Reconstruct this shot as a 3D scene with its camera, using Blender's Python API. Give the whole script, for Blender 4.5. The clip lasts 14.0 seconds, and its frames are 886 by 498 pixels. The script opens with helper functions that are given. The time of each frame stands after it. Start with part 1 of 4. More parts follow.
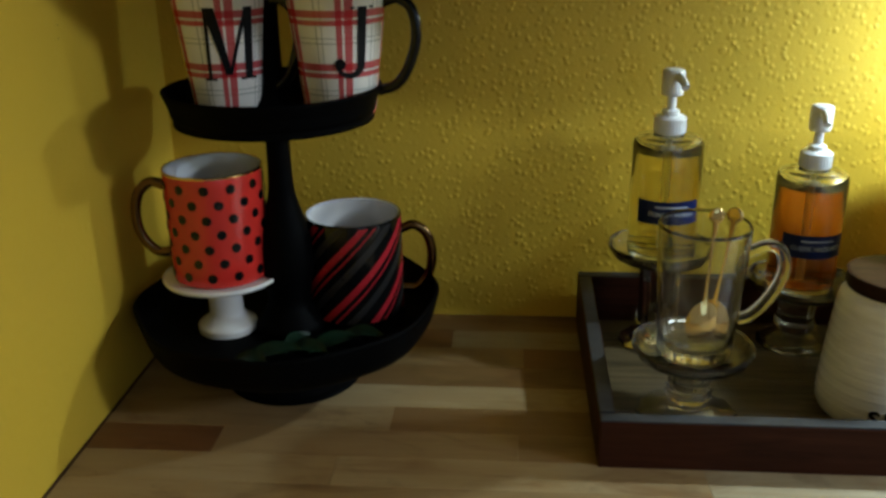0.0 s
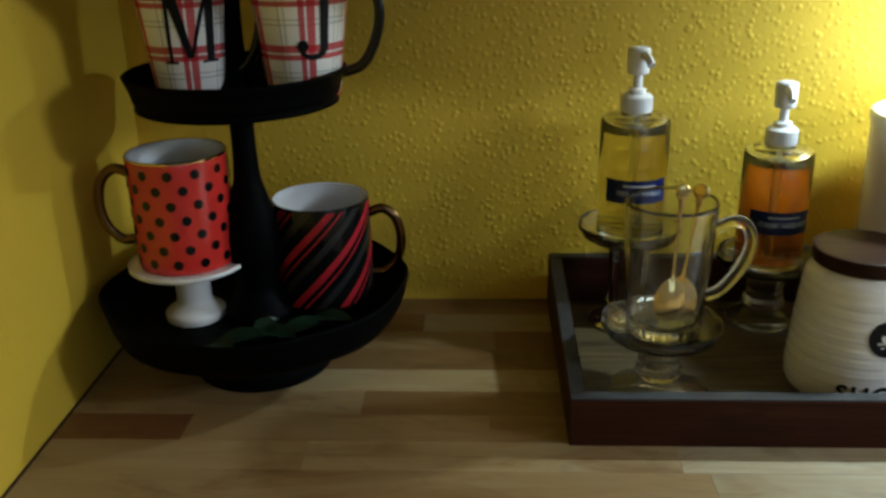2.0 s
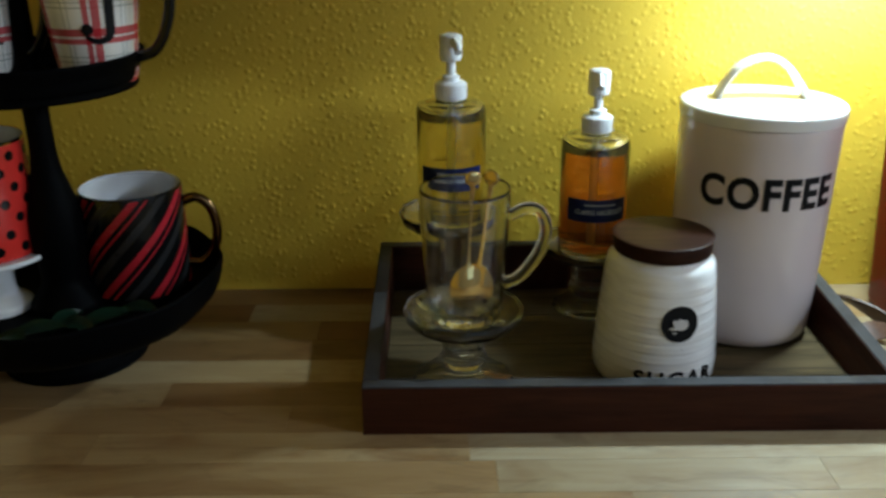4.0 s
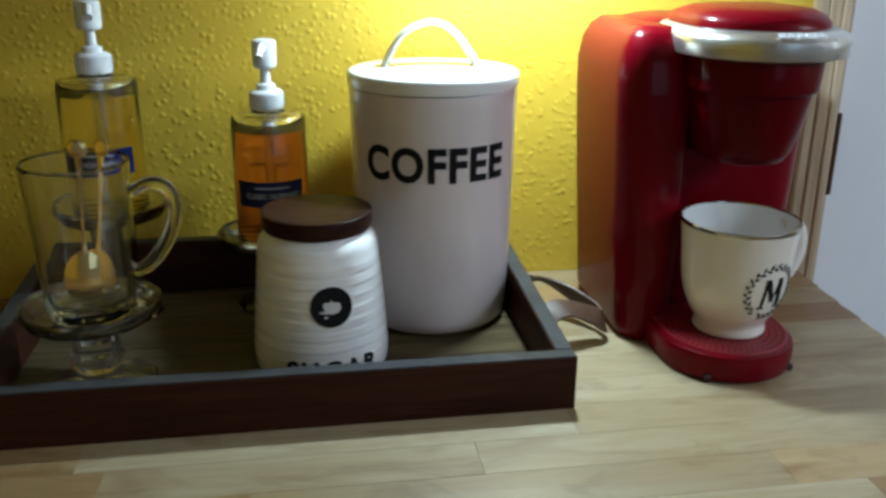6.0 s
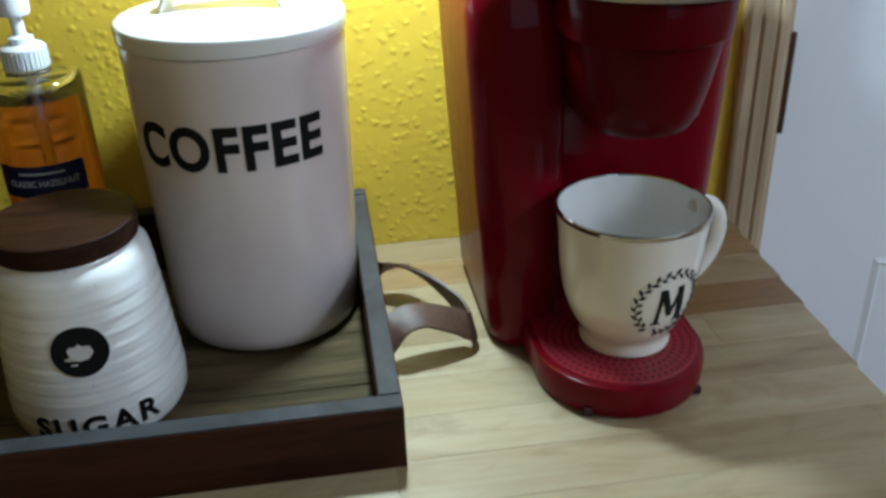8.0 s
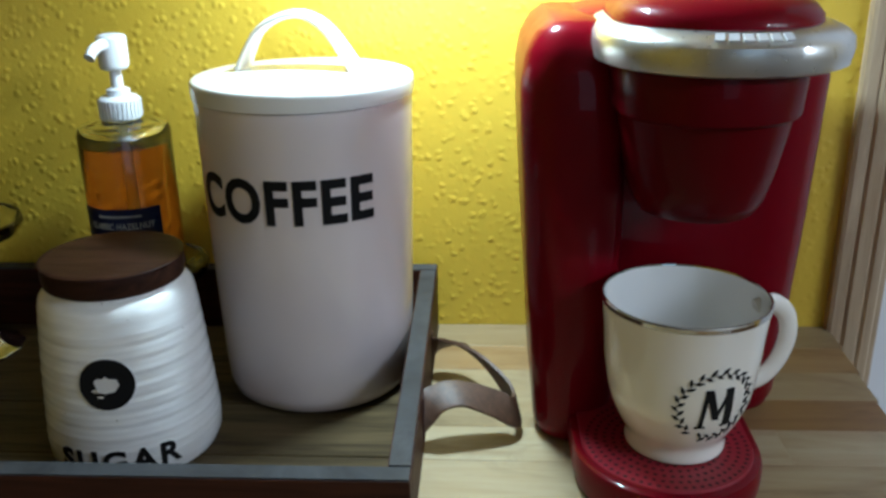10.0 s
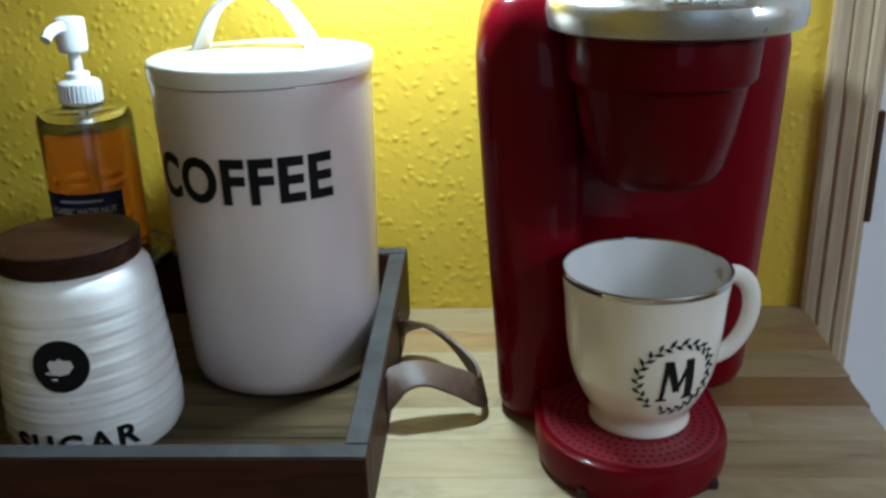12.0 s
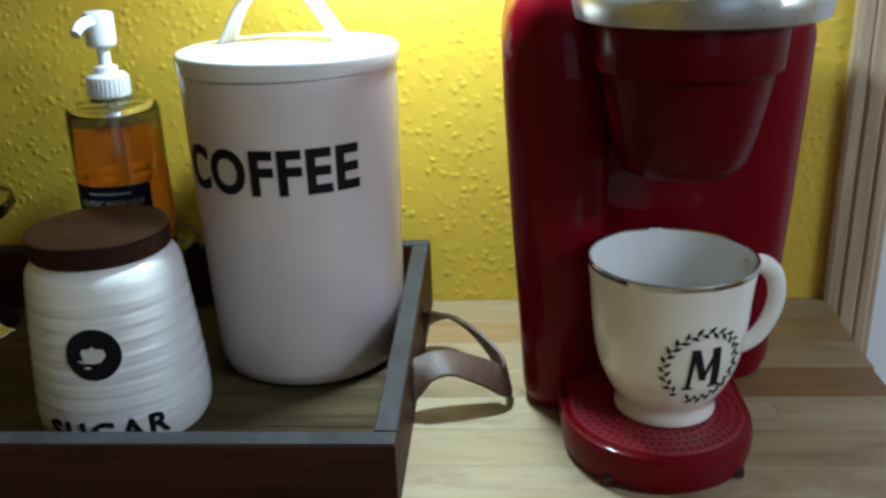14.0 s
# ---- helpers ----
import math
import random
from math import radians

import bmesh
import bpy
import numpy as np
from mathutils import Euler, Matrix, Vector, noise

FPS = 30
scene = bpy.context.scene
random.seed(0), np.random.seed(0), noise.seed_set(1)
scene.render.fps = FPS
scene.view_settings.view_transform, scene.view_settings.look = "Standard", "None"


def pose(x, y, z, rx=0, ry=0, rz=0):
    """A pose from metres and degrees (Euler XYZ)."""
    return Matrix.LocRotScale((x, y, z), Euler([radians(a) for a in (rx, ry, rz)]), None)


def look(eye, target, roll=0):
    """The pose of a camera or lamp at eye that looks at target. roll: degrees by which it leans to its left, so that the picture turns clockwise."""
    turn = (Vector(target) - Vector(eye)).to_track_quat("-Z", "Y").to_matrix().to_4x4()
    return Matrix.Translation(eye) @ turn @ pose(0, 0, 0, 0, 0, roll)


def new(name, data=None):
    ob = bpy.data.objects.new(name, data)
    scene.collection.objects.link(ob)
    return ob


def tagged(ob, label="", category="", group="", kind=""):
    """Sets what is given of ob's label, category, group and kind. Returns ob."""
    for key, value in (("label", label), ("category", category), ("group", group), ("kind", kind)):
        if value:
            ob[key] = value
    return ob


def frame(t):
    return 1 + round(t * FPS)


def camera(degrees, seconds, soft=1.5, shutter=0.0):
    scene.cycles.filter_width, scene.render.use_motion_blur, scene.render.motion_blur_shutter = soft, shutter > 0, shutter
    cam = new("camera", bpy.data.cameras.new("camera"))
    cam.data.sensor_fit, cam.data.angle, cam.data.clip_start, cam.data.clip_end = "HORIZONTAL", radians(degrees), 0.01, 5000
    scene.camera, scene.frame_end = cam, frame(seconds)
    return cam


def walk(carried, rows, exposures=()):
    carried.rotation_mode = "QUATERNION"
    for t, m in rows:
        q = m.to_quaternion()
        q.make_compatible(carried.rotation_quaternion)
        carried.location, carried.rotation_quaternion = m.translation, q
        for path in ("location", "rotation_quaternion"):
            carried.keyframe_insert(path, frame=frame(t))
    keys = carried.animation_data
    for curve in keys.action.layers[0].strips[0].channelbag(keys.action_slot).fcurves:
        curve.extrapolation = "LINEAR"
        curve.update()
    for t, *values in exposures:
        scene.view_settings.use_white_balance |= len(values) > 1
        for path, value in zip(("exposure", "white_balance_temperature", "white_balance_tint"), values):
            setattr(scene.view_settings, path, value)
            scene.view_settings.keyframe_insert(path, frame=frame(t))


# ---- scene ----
cam = camera(52.45, 14.0, soft=2.9, shutter=0.4)
# seconds, place, yaw, pitch, lean
ROWS = [
    (0.0, -0.0779, -0.6459, 1.3407, 4.42, -20.90, -0.69),
    (0.5, -0.0757, -0.6436, 1.3365, 3.62, -22.32, 0.26),
    (1.0, -0.0781, -0.6463, 1.3288, 3.55, -21.15, -0.35),
    (1.5, -0.0802, -0.6440, 1.3308, 3.54, -21.58, -0.74),
    (2.0, -0.0691, -0.6447, 1.3310, 2.94, -21.46, -1.19),
    (2.2, -0.0617, -0.6510, 1.3219, 2.96, -20.67, -1.47),
    (4.3, 0.0907, -0.6279, 1.3220, -0.99, -22.64, -0.84),
    (4.5, 0.1095, -0.6184, 1.3381, -1.13, -23.92, -1.59),
    (5.0, 0.1784, -0.6202, 1.2983, -0.00, -21.43, -2.15),
    (5.5, 0.2368, -0.6061, 1.2790, -2.01, -21.41, -2.87),
    (6.0, 0.2525, -0.5949, 1.2492, -9.04, -19.46, 0.38),
    (6.5, 0.3277, -0.5964, 1.2368, -8.03, -19.30, -0.29),
    (7.0, 0.3634, -0.5600, 1.2321, -9.44, -22.06, -2.22),
    (7.5, 0.3919, -0.4715, 1.2364, -11.56, -27.93, -1.58),
    (8.0, 0.4200, -0.4202, 1.2680, -7.85, -27.69, -1.93),
    (8.5, 0.4670, -0.3893, 1.2465, -3.98, -25.54, -1.06),
    (9.0, 0.4952, -0.3878, 1.2356, -1.39, -23.05, 0.02),
    (9.2, 0.4934, -0.4017, 1.2454, 1.10, -21.22, -1.00),
    (11.3, 0.5068, -0.4212, 1.2199, 3.70, -20.43, -0.88),
    (11.5, 0.5105, -0.4190, 1.2195, 3.44, -20.43, -1.15),
    (12.0, 0.5194, -0.4144, 1.2196, 3.06, -20.46, -1.74),
    (12.5, 0.5182, -0.4172, 1.2232, 4.33, -19.68, -3.11),
    (13.0, 0.5171, -0.4175, 1.2205, 3.63, -20.14, -3.09),
    (13.5, 0.5142, -0.4191, 1.2166, 3.57, -20.18, -2.46),
    (14.0, 0.5110, -0.4211, 1.2172, 3.91, -20.57, -2.08),
]
EXPOSURES = [(0.0, 0.28, 5950, 9), (2.2, 0.24, 5900, 9), (4.3, 0.04, 5650, 10), (6.5, -0.08, 5520, 10), (9.2, -0.08, 5480, 10), (11.3, -0.14, 5480, 10), (14.0, -0.14, 5480, 10)]
walk(cam, [(t, pose(x, y, z, 90 + pitch, 0, yaw) @ pose(0, 0, 0, 0, 0, lean)) for t, x, y, z, yaw, pitch, lean in ROWS], EXPOSURES)

# ---------------------------------------------------------------- light
world = bpy.data.worlds.new("room_air")
scene.world = world
world.use_nodes = True
world.node_tree.nodes["Background"].inputs[0].default_value = (0.55, 0.62, 0.75, 1)
world.node_tree.nodes["Background"].inputs[1].default_value = 0.002


def lamp(name, kind, place, target, power, size, colour, size_y=0.0):
    data = bpy.data.lights.new(name, kind)
    data.energy, data.color = power, colour
    if kind == "AREA":
        data.size = size
        data.shape = "RECTANGLE" if size_y else "DISK"
        if size_y:
            data.size_y = size_y
    else:
        data.shadow_soft_size = size
    ob = new(name, data)
    ob.matrix_world = look(place, target)
    return ob


# the small light under the wall cabinet, close to the wall
lamp("cabinet_light", "AREA", (0.472, 0.190, 1.340), (0.472, 0.225, 0.9), 3.4, 0.045, (0.80, 0.98, 0.97))
# unseen cool fill light, added behind the camera to brighten the fronts
lamp("rear_fill_light", "AREA", (1.30, -2.56, 1.55), (0.9, 0.2, 1.0), 2.6, 0.9, (0.66, 0.86, 1.0), 1.1)
# the bulbs of the hanging lamp behind the camera
for k in range(5):
    lamp("hanging_bulb", "POINT", (1.36 + 0.17 * k, -0.62 + 0.03 * (k % 2), 1.68), (0, 0, 0), 6.6, 0.024, (0.86, 0.945, 1.0))


# ---------------------------------------------------------------- materials
class Nodes:
    """A short way to write a node material."""

    def __init__(self, name):
        self.mat = bpy.data.materials.new(name)
        self.mat.use_nodes = True
        self.tree = self.mat.node_tree
        self.shader = self.tree.nodes["Principled BSDF"]

    def add(self, kind, operation=""):
        n = self.tree.nodes.new(kind)
        if operation:
            n.operation = operation
        return n

    def link(self, a, b):
        self.tree.links.new(a, b)

    def put(self, socket, value):
        if isinstance(value, bpy.types.NodeSocket):
            self.link(value, socket)
        elif isinstance(value, (tuple, list)) and len(value) == 3 and socket.type == "RGBA":
            socket.default_value = (*value, 1)
        else:
            socket.default_value = value

    def set(self, **kw):
        for k, v in kw.items():
            self.put(self.shader.inputs[k.replace("_", " ")], v)
        return self

    def coords(self, scale=(1, 1, 1), rot=(0, 0, 0), which="Object"):
        c, m = self.add("ShaderNodeTexCoord"), self.add("ShaderNodeMapping")
        m.inputs["Scale"].default_value, m.inputs["Rotation"].default_value = scale, rot
        self.link(c.outputs[which], m.inputs["Vector"])
        return m.outputs[0]

    def noise(self, vec, scale, detail=4.0, rough=0.55, distort=0.0):
        n = self.add("ShaderNodeTexNoise")
        n.inputs["Scale"].default_value, n.inputs["Detail"].default_value = scale, detail
        n.inputs["Roughness"].default_value, n.inputs["Distortion"].default_value = rough, distort
        self.link(vec, n.inputs["Vector"])
        return n.outputs["Fac"]

    def math(self, op, a, b=0.0, c=0.0):
        n = self.add("ShaderNodeMath", operation=op)
        for i, v in enumerate((a, b, c)):
            self.put(n.inputs[i], v)
        return n.outputs[0]

    def ramp(self, fac, stops, interp="LINEAR"):
        r = self.add("ShaderNodeValToRGB")
        r.color_ramp.interpolation = interp
        els = r.color_ramp.elements
        while len(els) < len(stops):
            els.new(0.5)
        for e, (p, c) in zip(els, stops):
            e.position, e.color = p, (*c, 1)
        self.link(fac, r.inputs[0])
        return r.outputs[0]

    def mix(self, fac, a, b, blend="MIX"):
        n = self.add("ShaderNodeMix")
        n.data_type, n.blend_type = "RGBA", blend
        self.put(n.inputs[0], fac)
        self.put(n.inputs[6], a)
        self.put(n.inputs[7], b)
        return n.outputs[2]

    def bump(self, height, strength, distance=0.001):
        b = self.add("ShaderNodeBump")
        b.inputs["Strength"].default_value, b.inputs["Distance"].default_value = strength, distance
        self.link(height, b.inputs["Height"])
        self.link(b.outputs[0], self.shader.inputs["Normal"])
        return self


def plain(name, colour, rough=0.4, metal=0.0, spread=0.06, grain=60.0, relief=0.05, coat=0.0, gloss=0.5, coat_rough=0.05):
    """A simple finish with a little unevenness in colour, gloss and surface."""
    n = Nodes(name)
    v = n.coords()
    big, fine = n.noise(v, grain * 0.25, 3), n.noise(v, grain * 4, 3)
    dark = tuple(c * (1 - spread * 2) for c in colour)
    light = tuple(min(1, c * (1 + spread)) for c in colour)
    n.set(Base_Color=n.ramp(big, [(0.3, dark), (0.7, light)]), Metallic=metal)
    n.set(Roughness=n.math("MULTIPLY_ADD", fine, 0.16, max(rough - 0.08, 0.02)))
    n.set(Specular_IOR_Level=gloss)
    if coat:
        n.set(Coat_Weight=coat, Coat_Roughness=coat_rough)
    n.bump(fine, relief, 0.0004)
    return n.mat


def wall_paint(name, colour, relief, blob):
    """Painted knock-down plaster."""
    n = Nodes(name)
    v = n.coords()
    big = n.noise(v, 3.0, 3)
    warp = n.add("ShaderNodeTexNoise")
    warp.inputs["Scale"].default_value = blob * 0.8
    n.link(v, warp.inputs["Vector"])
    bent = n.add("ShaderNodeVectorMath", operation="MULTIPLY_ADD")
    n.link(warp.outputs["Color"], bent.inputs[0])
    bent.inputs[1].default_value = (0.004, 0.004, 0.004)
    n.link(v, bent.inputs[2])
    cell = n.add("ShaderNodeTexVoronoi")
    cell.feature = "SMOOTH_F1"
    cell.inputs["Scale"].default_value, cell.inputs["Smoothness"].default_value = blob, 0.35
    n.link(bent.outputs[0], cell.inputs["Vector"])
    pebble = n.ramp(cell.outputs["Distance"], [(0.04, (1, 1, 1)), (0.52, (0, 0, 0))], "EASE")
    where = n.ramp(n.noise(v, blob * 0.42, 2), [(0.28, (0, 0, 0)), (0.56, (1, 1, 1))])
    small = n.noise(v, blob * 2.2, 2, 0.5)
    height = n.math("ADD", n.math("MULTIPLY", pebble, where), n.math("MULTIPLY", small, 0.22))
    shade = n.mix(big, tuple(c * 0.90 for c in colour), colour)
    dirt = n.ramp(n.noise(v, 28.0, 4, 0.65), [(0.735, (1, 1, 1)), (0.765, (0.42, 0.36, 0.30))])
    n.set(Base_Color=n.mix(1.0, shade, dirt, "MULTIPLY"), Roughness=n.math("MULTIPLY_ADD", small, 0.2, 0.36))
    n.bump(height, relief, 0.0016)
    return n.mat


def stave_wood(name, tones):
    """Oiled butcher block; each stave has its own tone."""
    n = Nodes(name)
    info = n.add("ShaderNodeObjectInfo")
    c = n.add("ShaderNodeTexCoord")
    off = n.add("ShaderNodeVectorMath", operation="MULTIPLY_ADD")
    comb = n.add("ShaderNodeCombineXYZ")
    for i in range(3):
        n.link(info.outputs["Random"], comb.inputs[i])
    n.link(comb.outputs[0], off.inputs[0])
    off.inputs[1].default_value = (7.3, 3.1, 5.7)
    n.link(c.outputs["Object"], off.inputs[2])
    m = n.add("ShaderNodeMapping")
    m.inputs["Scale"].default_value = (2.2, 26, 26)
    n.link(off.outputs[0], m.inputs["Vector"])
    grain = n.noise(m.outputs[0], 3.2, 6, 0.62, 0.9)
    m2 = n.add("ShaderNodeMapping")
    m2.inputs["Scale"].default_value = (9, 160, 160)
    n.link(off.outputs[0], m2.inputs["Vector"])
    pore = n.noise(m2.outputs[0], 4.0, 3, 0.6)
    tone = n.ramp(info.outputs["Random"], tones)
    col = n.mix(n.ramp(grain, [(0.30, (1, 1, 1)), (0.72, (0, 0, 0))]), tone, n.mix(1.0, tone, (0.80, 0.71, 0.60), "MULTIPLY"))
    m3 = n.add("ShaderNodeMapping")
    m3.inputs["Scale"].default_value = (6, 19, 19)
    n.link(off.outputs[0], m3.inputs["Vector"])
    blot = n.noise(m3.outputs[0], 1.0, 4, 0.6, 1.2)
    col = n.mix(n.ramp(blot, [(0.50, (0, 0, 0)), (0.72, (0.85, 0.85, 0.85))]), col, n.mix(1.0, col, (0.60, 0.46, 0.34), "MULTIPLY"))
    col = n.mix(n.ramp(pore, [(0.58, (0, 0, 0)), (0.75, (0.35, 0.35, 0.35))]), col, (0.24, 0.16, 0.09))
    m4 = n.add("ShaderNodeMapping")
    m4.inputs["Scale"].default_value = (7, 13, 10)
    n.link(off.outputs[0], m4.inputs["Vector"])
    smoke = n.noise(m4.outputs[0], 1.0, 5, 0.65, 1.6)
    col = n.mix(n.ramp(smoke, [(0.56, (0, 0, 0)), (0.72, (0.62, 0.62, 0.62))]), col, n.mix(1.0, col, (0.50, 0.46, 0.42), "MULTIPLY"))
    n.set(Base_Color=col, Roughness=n.math("MULTIPLY_ADD", grain, 0.2, 0.30))
    n.bump(pore, 0.12, 0.0004)
    return n.mat


def grained(name, dark, light, along=(2.0, 30, 30), rough=0.5, relief=0.2, worn=None, gloss=0.5):
    """Plain sawn or stained wood, grain along local x (or as scaled)."""
    n = Nodes(name)
    info = n.add("ShaderNodeObjectInfo")
    c = n.add("ShaderNodeTexCoord")
    off = n.add("ShaderNodeVectorMath", operation="MULTIPLY_ADD")
    comb = n.add("ShaderNodeCombineXYZ")
    for i in range(3):
        n.link(info.outputs["Random"], comb.inputs[i])
    n.link(comb.outputs[0], off.inputs[0])
    off.inputs[1].default_value = (3.3, 9.1, 4.7)
    n.link(c.outputs["Object"], off.inputs[2])
    m = n.add("ShaderNodeMapping")
    m.inputs["Scale"].default_value = along
    n.link(off.outputs[0], m.inputs["Vector"])
    g = n.noise(m.outputs[0], 3.0, 7, 0.65, 0.7)
    f = n.noise(m.outputs[0], 14.0, 3, 0.6)
    col = n.ramp(g, [(0.28, dark), (0.70, light)])
    if worn:
        wear = n.ramp(n.noise(off.outputs[0], 40.0, 4, 0.7), [(0.52, (0, 0, 0)), (0.62, (1, 1, 1))])
        col = n.mix(wear, col, worn)
    n.set(Base_Color=col, Roughness=n.math("MULTIPLY_ADD", f, 0.25, rough - 0.1), Specular_IOR_Level=gloss)
    n.bump(f, relief, 0.0005)
    return n.mat


def clear_glass(name, tint=(1, 1, 1), ior=1.47, rough=0.0, relief=0.03, grain=30.0, deep=0.0008, clear=1.0):
    n = Nodes(name)
    v = n.coords()
    n.set(Base_Color=tint, Roughness=rough, IOR=ior, Transmission_Weight=clear)
    n.bump(n.noise(v, grain, 2), relief, deep)
    return n.mat


def plaid():
    """Cream glaze with a printed red check, thin dark lines between."""
    n = Nodes("plaid_glaze")
    c = n.add("ShaderNodeTexCoord")
    s = n.add("ShaderNodeSeparateXYZ")
    n.link(c.outputs["Object"], s.inputs[0])
    turn = n.math("ARCTAN2", s.outputs[1], s.outputs[0])
    u = n.math("FRACT", n.math("MULTIPLY_ADD", turn, 5 / (2 * math.pi), 0.50 + 3))
    w = n.math("FRACT", n.math("MULTIPLY_ADD", s.outputs[2], 1 / 0.043, 0.55))
    white, black = (1, 1, 1), (0, 0, 0)

    def bars(fac):
        wide = n.ramp(fac, [(0.0, black), (0.37, white), (0.47, black), (0.51, white), (0.65, black)], "CONSTANT")
        thin = n.ramp(fac, [(0.0, black), (0.02, white), (0.045, black), (0.12, white), (0.14, black)], "CONSTANT")
        return wide, thin

    (rw, rt), (hw, ht) = bars(u), bars(w)
    col = n.mix(n.math("MULTIPLY", rt, 0.55), (0.84, 0.81, 0.75), (0.10, 0.13, 0.08))
    col = n.mix(n.math("MULTIPLY", ht, 0.55), col, (0.10, 0.13, 0.08))
    col = n.mix(n.math("MULTIPLY", rw, 0.88), col, (0.50, 0.012, 0.022))
    col = n.mix(n.math("MULTIPLY", hw, 0.88), col, (0.50, 0.012, 0.022))
    n.set(Base_Color=col, Roughness=0.22, Coat_Weight=0.3)
    return n.mat


def ribbed_white():
    n = Nodes("ribbed_cream_glaze")
    v = n.coords((1, 1, 6))
    fac = n.noise(v, 30.0, 4, 0.6)
    specks = n.ramp(n.noise(n.coords(), 320.0, 1), [(0.77, (1, 1, 1)), (0.80, (0.45, 0.40, 0.34))])
    n.set(Base_Color=n.mix(1.0, n.ramp(fac, [(0.3, (0.73, 0.71, 0.68)), (0.7, (0.86, 0.85, 0.83))]), specks, "MULTIPLY"), Roughness=0.2, Coat_Weight=0.4)
    n.bump(fac, 0.15, 0.0008)
    return n.mat


YELLOW = (0.71, 0.475, 0.040)
M_WALL = wall_paint("yellow_knockdown_paint", YELLOW, 0.38, 130.0)
M_WALL_SIDE = wall_paint("yellow_smooth_paint", YELLOW, 0.14, 80.0)
M_WHITE_WALL = wall_paint("off_white_paint", (0.46, 0.44, 0.40), 0.2, 60.0)
M_FLOOR = grained("floor_boards", (0.14, 0.08, 0.045), (0.26, 0.16, 0.09), (2, 12, 12))
M_STAVE = stave_wood("butcher_block", [(0.0, (0.23, 0.130, 0.050)), (0.30, (0.31, 0.200, 0.090)), (0.65, (0.37, 0.262, 0.128)), (1.0, (0.42, 0.312, 0.165))])
M_STAVE_PALE = stave_wood("butcher_block_sapwood_lit", [(0.0, (0.32, 0.245, 0.135)), (0.5, (0.38, 0.308, 0.185)), (1.0, (0.45, 0.382, 0.252))])
M_STAVE_DARK = stave_wood("butcher_block_heartwood_shaded", [(0.0, (0.17, 0.075, 0.028)), (1.0, (0.26, 0.125, 0.05))])
M_GLUE = plain("joint_glue", (0.30, 0.22, 0.14), 0.7)
M_CABINET = plain("white_cabinet_paint", (0.70, 0.68, 0.64), 0.45)
M_CASING = grained("pale_casing_wood", (0.32, 0.22, 0.13), (0.56, 0.43, 0.28), (30, 30, 1.6), 0.5)
M_DOOR = plain("white_door_paint", (0.82, 0.82, 0.84), 0.38, 0, 0.02, 20, 0.12)
M_BRONZE = plain("dark_bronze", (0.085, 0.040, 0.022), 0.45, 0.6)
M_TRAY = grained("mahogany_stain", (0.016, 0.0048, 0.0022), (0.056, 0.0165, 0.0080), (3, 40, 40), 0.5, gloss=0.12)
M_TRAY_SIDE = grained("mahogany_stain_sides", (0.016, 0.0048, 0.0022), (0.056, 0.0165, 0.0080), (40, 3, 40), 0.5, gloss=0.12)
M_TRAY_EDGE = grained("worn_grey_edge", (0.024, 0.022, 0.022), (0.066, 0.065, 0.067), (6, 6, 40), 0.5, gloss=0.15)
M_TRAY_FLOOR = grained("grey_brown_board", (0.029, 0.020, 0.010), (0.122, 0.088, 0.043), (2.5, 40, 40), 0.45, gloss=0.10)
M_LEATHER = grained("brown_leather", (0.045, 0.020, 0.010), (0.105, 0.050, 0.026), (60, 60, 60), 0.5, 0.3)
M_CREAM = plain("cream_glaze", (0.70, 0.61, 0.585), 0.22, 0, 0.02, 12, 0.03, 0.4)
M_LID_WHITE = plain("white_glaze", (0.80, 0.78, 0.74), 0.2, 0, 0.02, 12, 0.03, 0.4)
M_BLACK_PRINT = plain("black_print", (0.007, 0.007, 0.008), 0.45, gloss=0.15)
M_RIB = ribbed_white()
M_DARK_LID = grained("dark_walnut_lid", (0.014, 0.0055, 0.0034), (0.042, 0.016, 0.0088), (4, 45, 45), 0.42, gloss=0.09)
M_BADGE_WHITE = plain("badge_white", (0.62, 0.60, 0.58), 0.4)
M_GLASS = clear_glass("clear_glass", (0.99, 1.0, 1.0), 1.5, 0.0, 0.07, 30.0, 0.0008, 1.0)
M_PRESSED = clear_glass("pressed_glass", (0.98, 0.99, 1.0), 1.54, 0.0, 0.45, 60.0, 0.002, 1.0)
M_SYRUP_PALE = clear_glass("pale_yellow_syrup", (0.95, 0.79, 0.24), 1.36, 0.0, 0.004)
M_SYRUP_AMBER = clear_glass("amber_syrup", (0.78, 0.27, 0.030), 1.36, 0.0, 0.004)
M_PUMP = plain("white_plastic", (0.78, 0.79, 0.82), 0.35)
M_TUBE = clear_glass("milky_tube", (0.9, 0.92, 0.95), 1.3, 0.35)
M_LABEL = plain("navy_label", (0.008, 0.022, 0.13), 0.3)
M_LABEL_TEXT = plain("label_silver", (0.45, 0.50, 0.60), 0.4)
M_GOLD = plain("polished_gold", (0.86, 0.64, 0.27), 0.10, 1.0, 0.03)
M_DARK_GOLD = plain("dark_gilt", (0.15, 0.085, 0.035), 0.14, 1.0, 0.05)
M_BLACK_METAL = plain("black_enamel", (0.0012, 0.0012, 0.0014), 0.6, gloss=0.04)
M_BLACK_GLAZE = plain("black_glaze", (0.005, 0.005, 0.005), 0.16, gloss=0.4)
M_RED_GLAZE = plain("red_glaze", (0.62, 0.030, 0.022), 0.22, coat=0.4)
M_INNER = plain("white_inner_glaze", (0.74, 0.74, 0.76), 0.2, coat=0.4)
M_RED_STRIPE = plain("red_stripe", (0.42, 0.018, 0.028), 0.25)
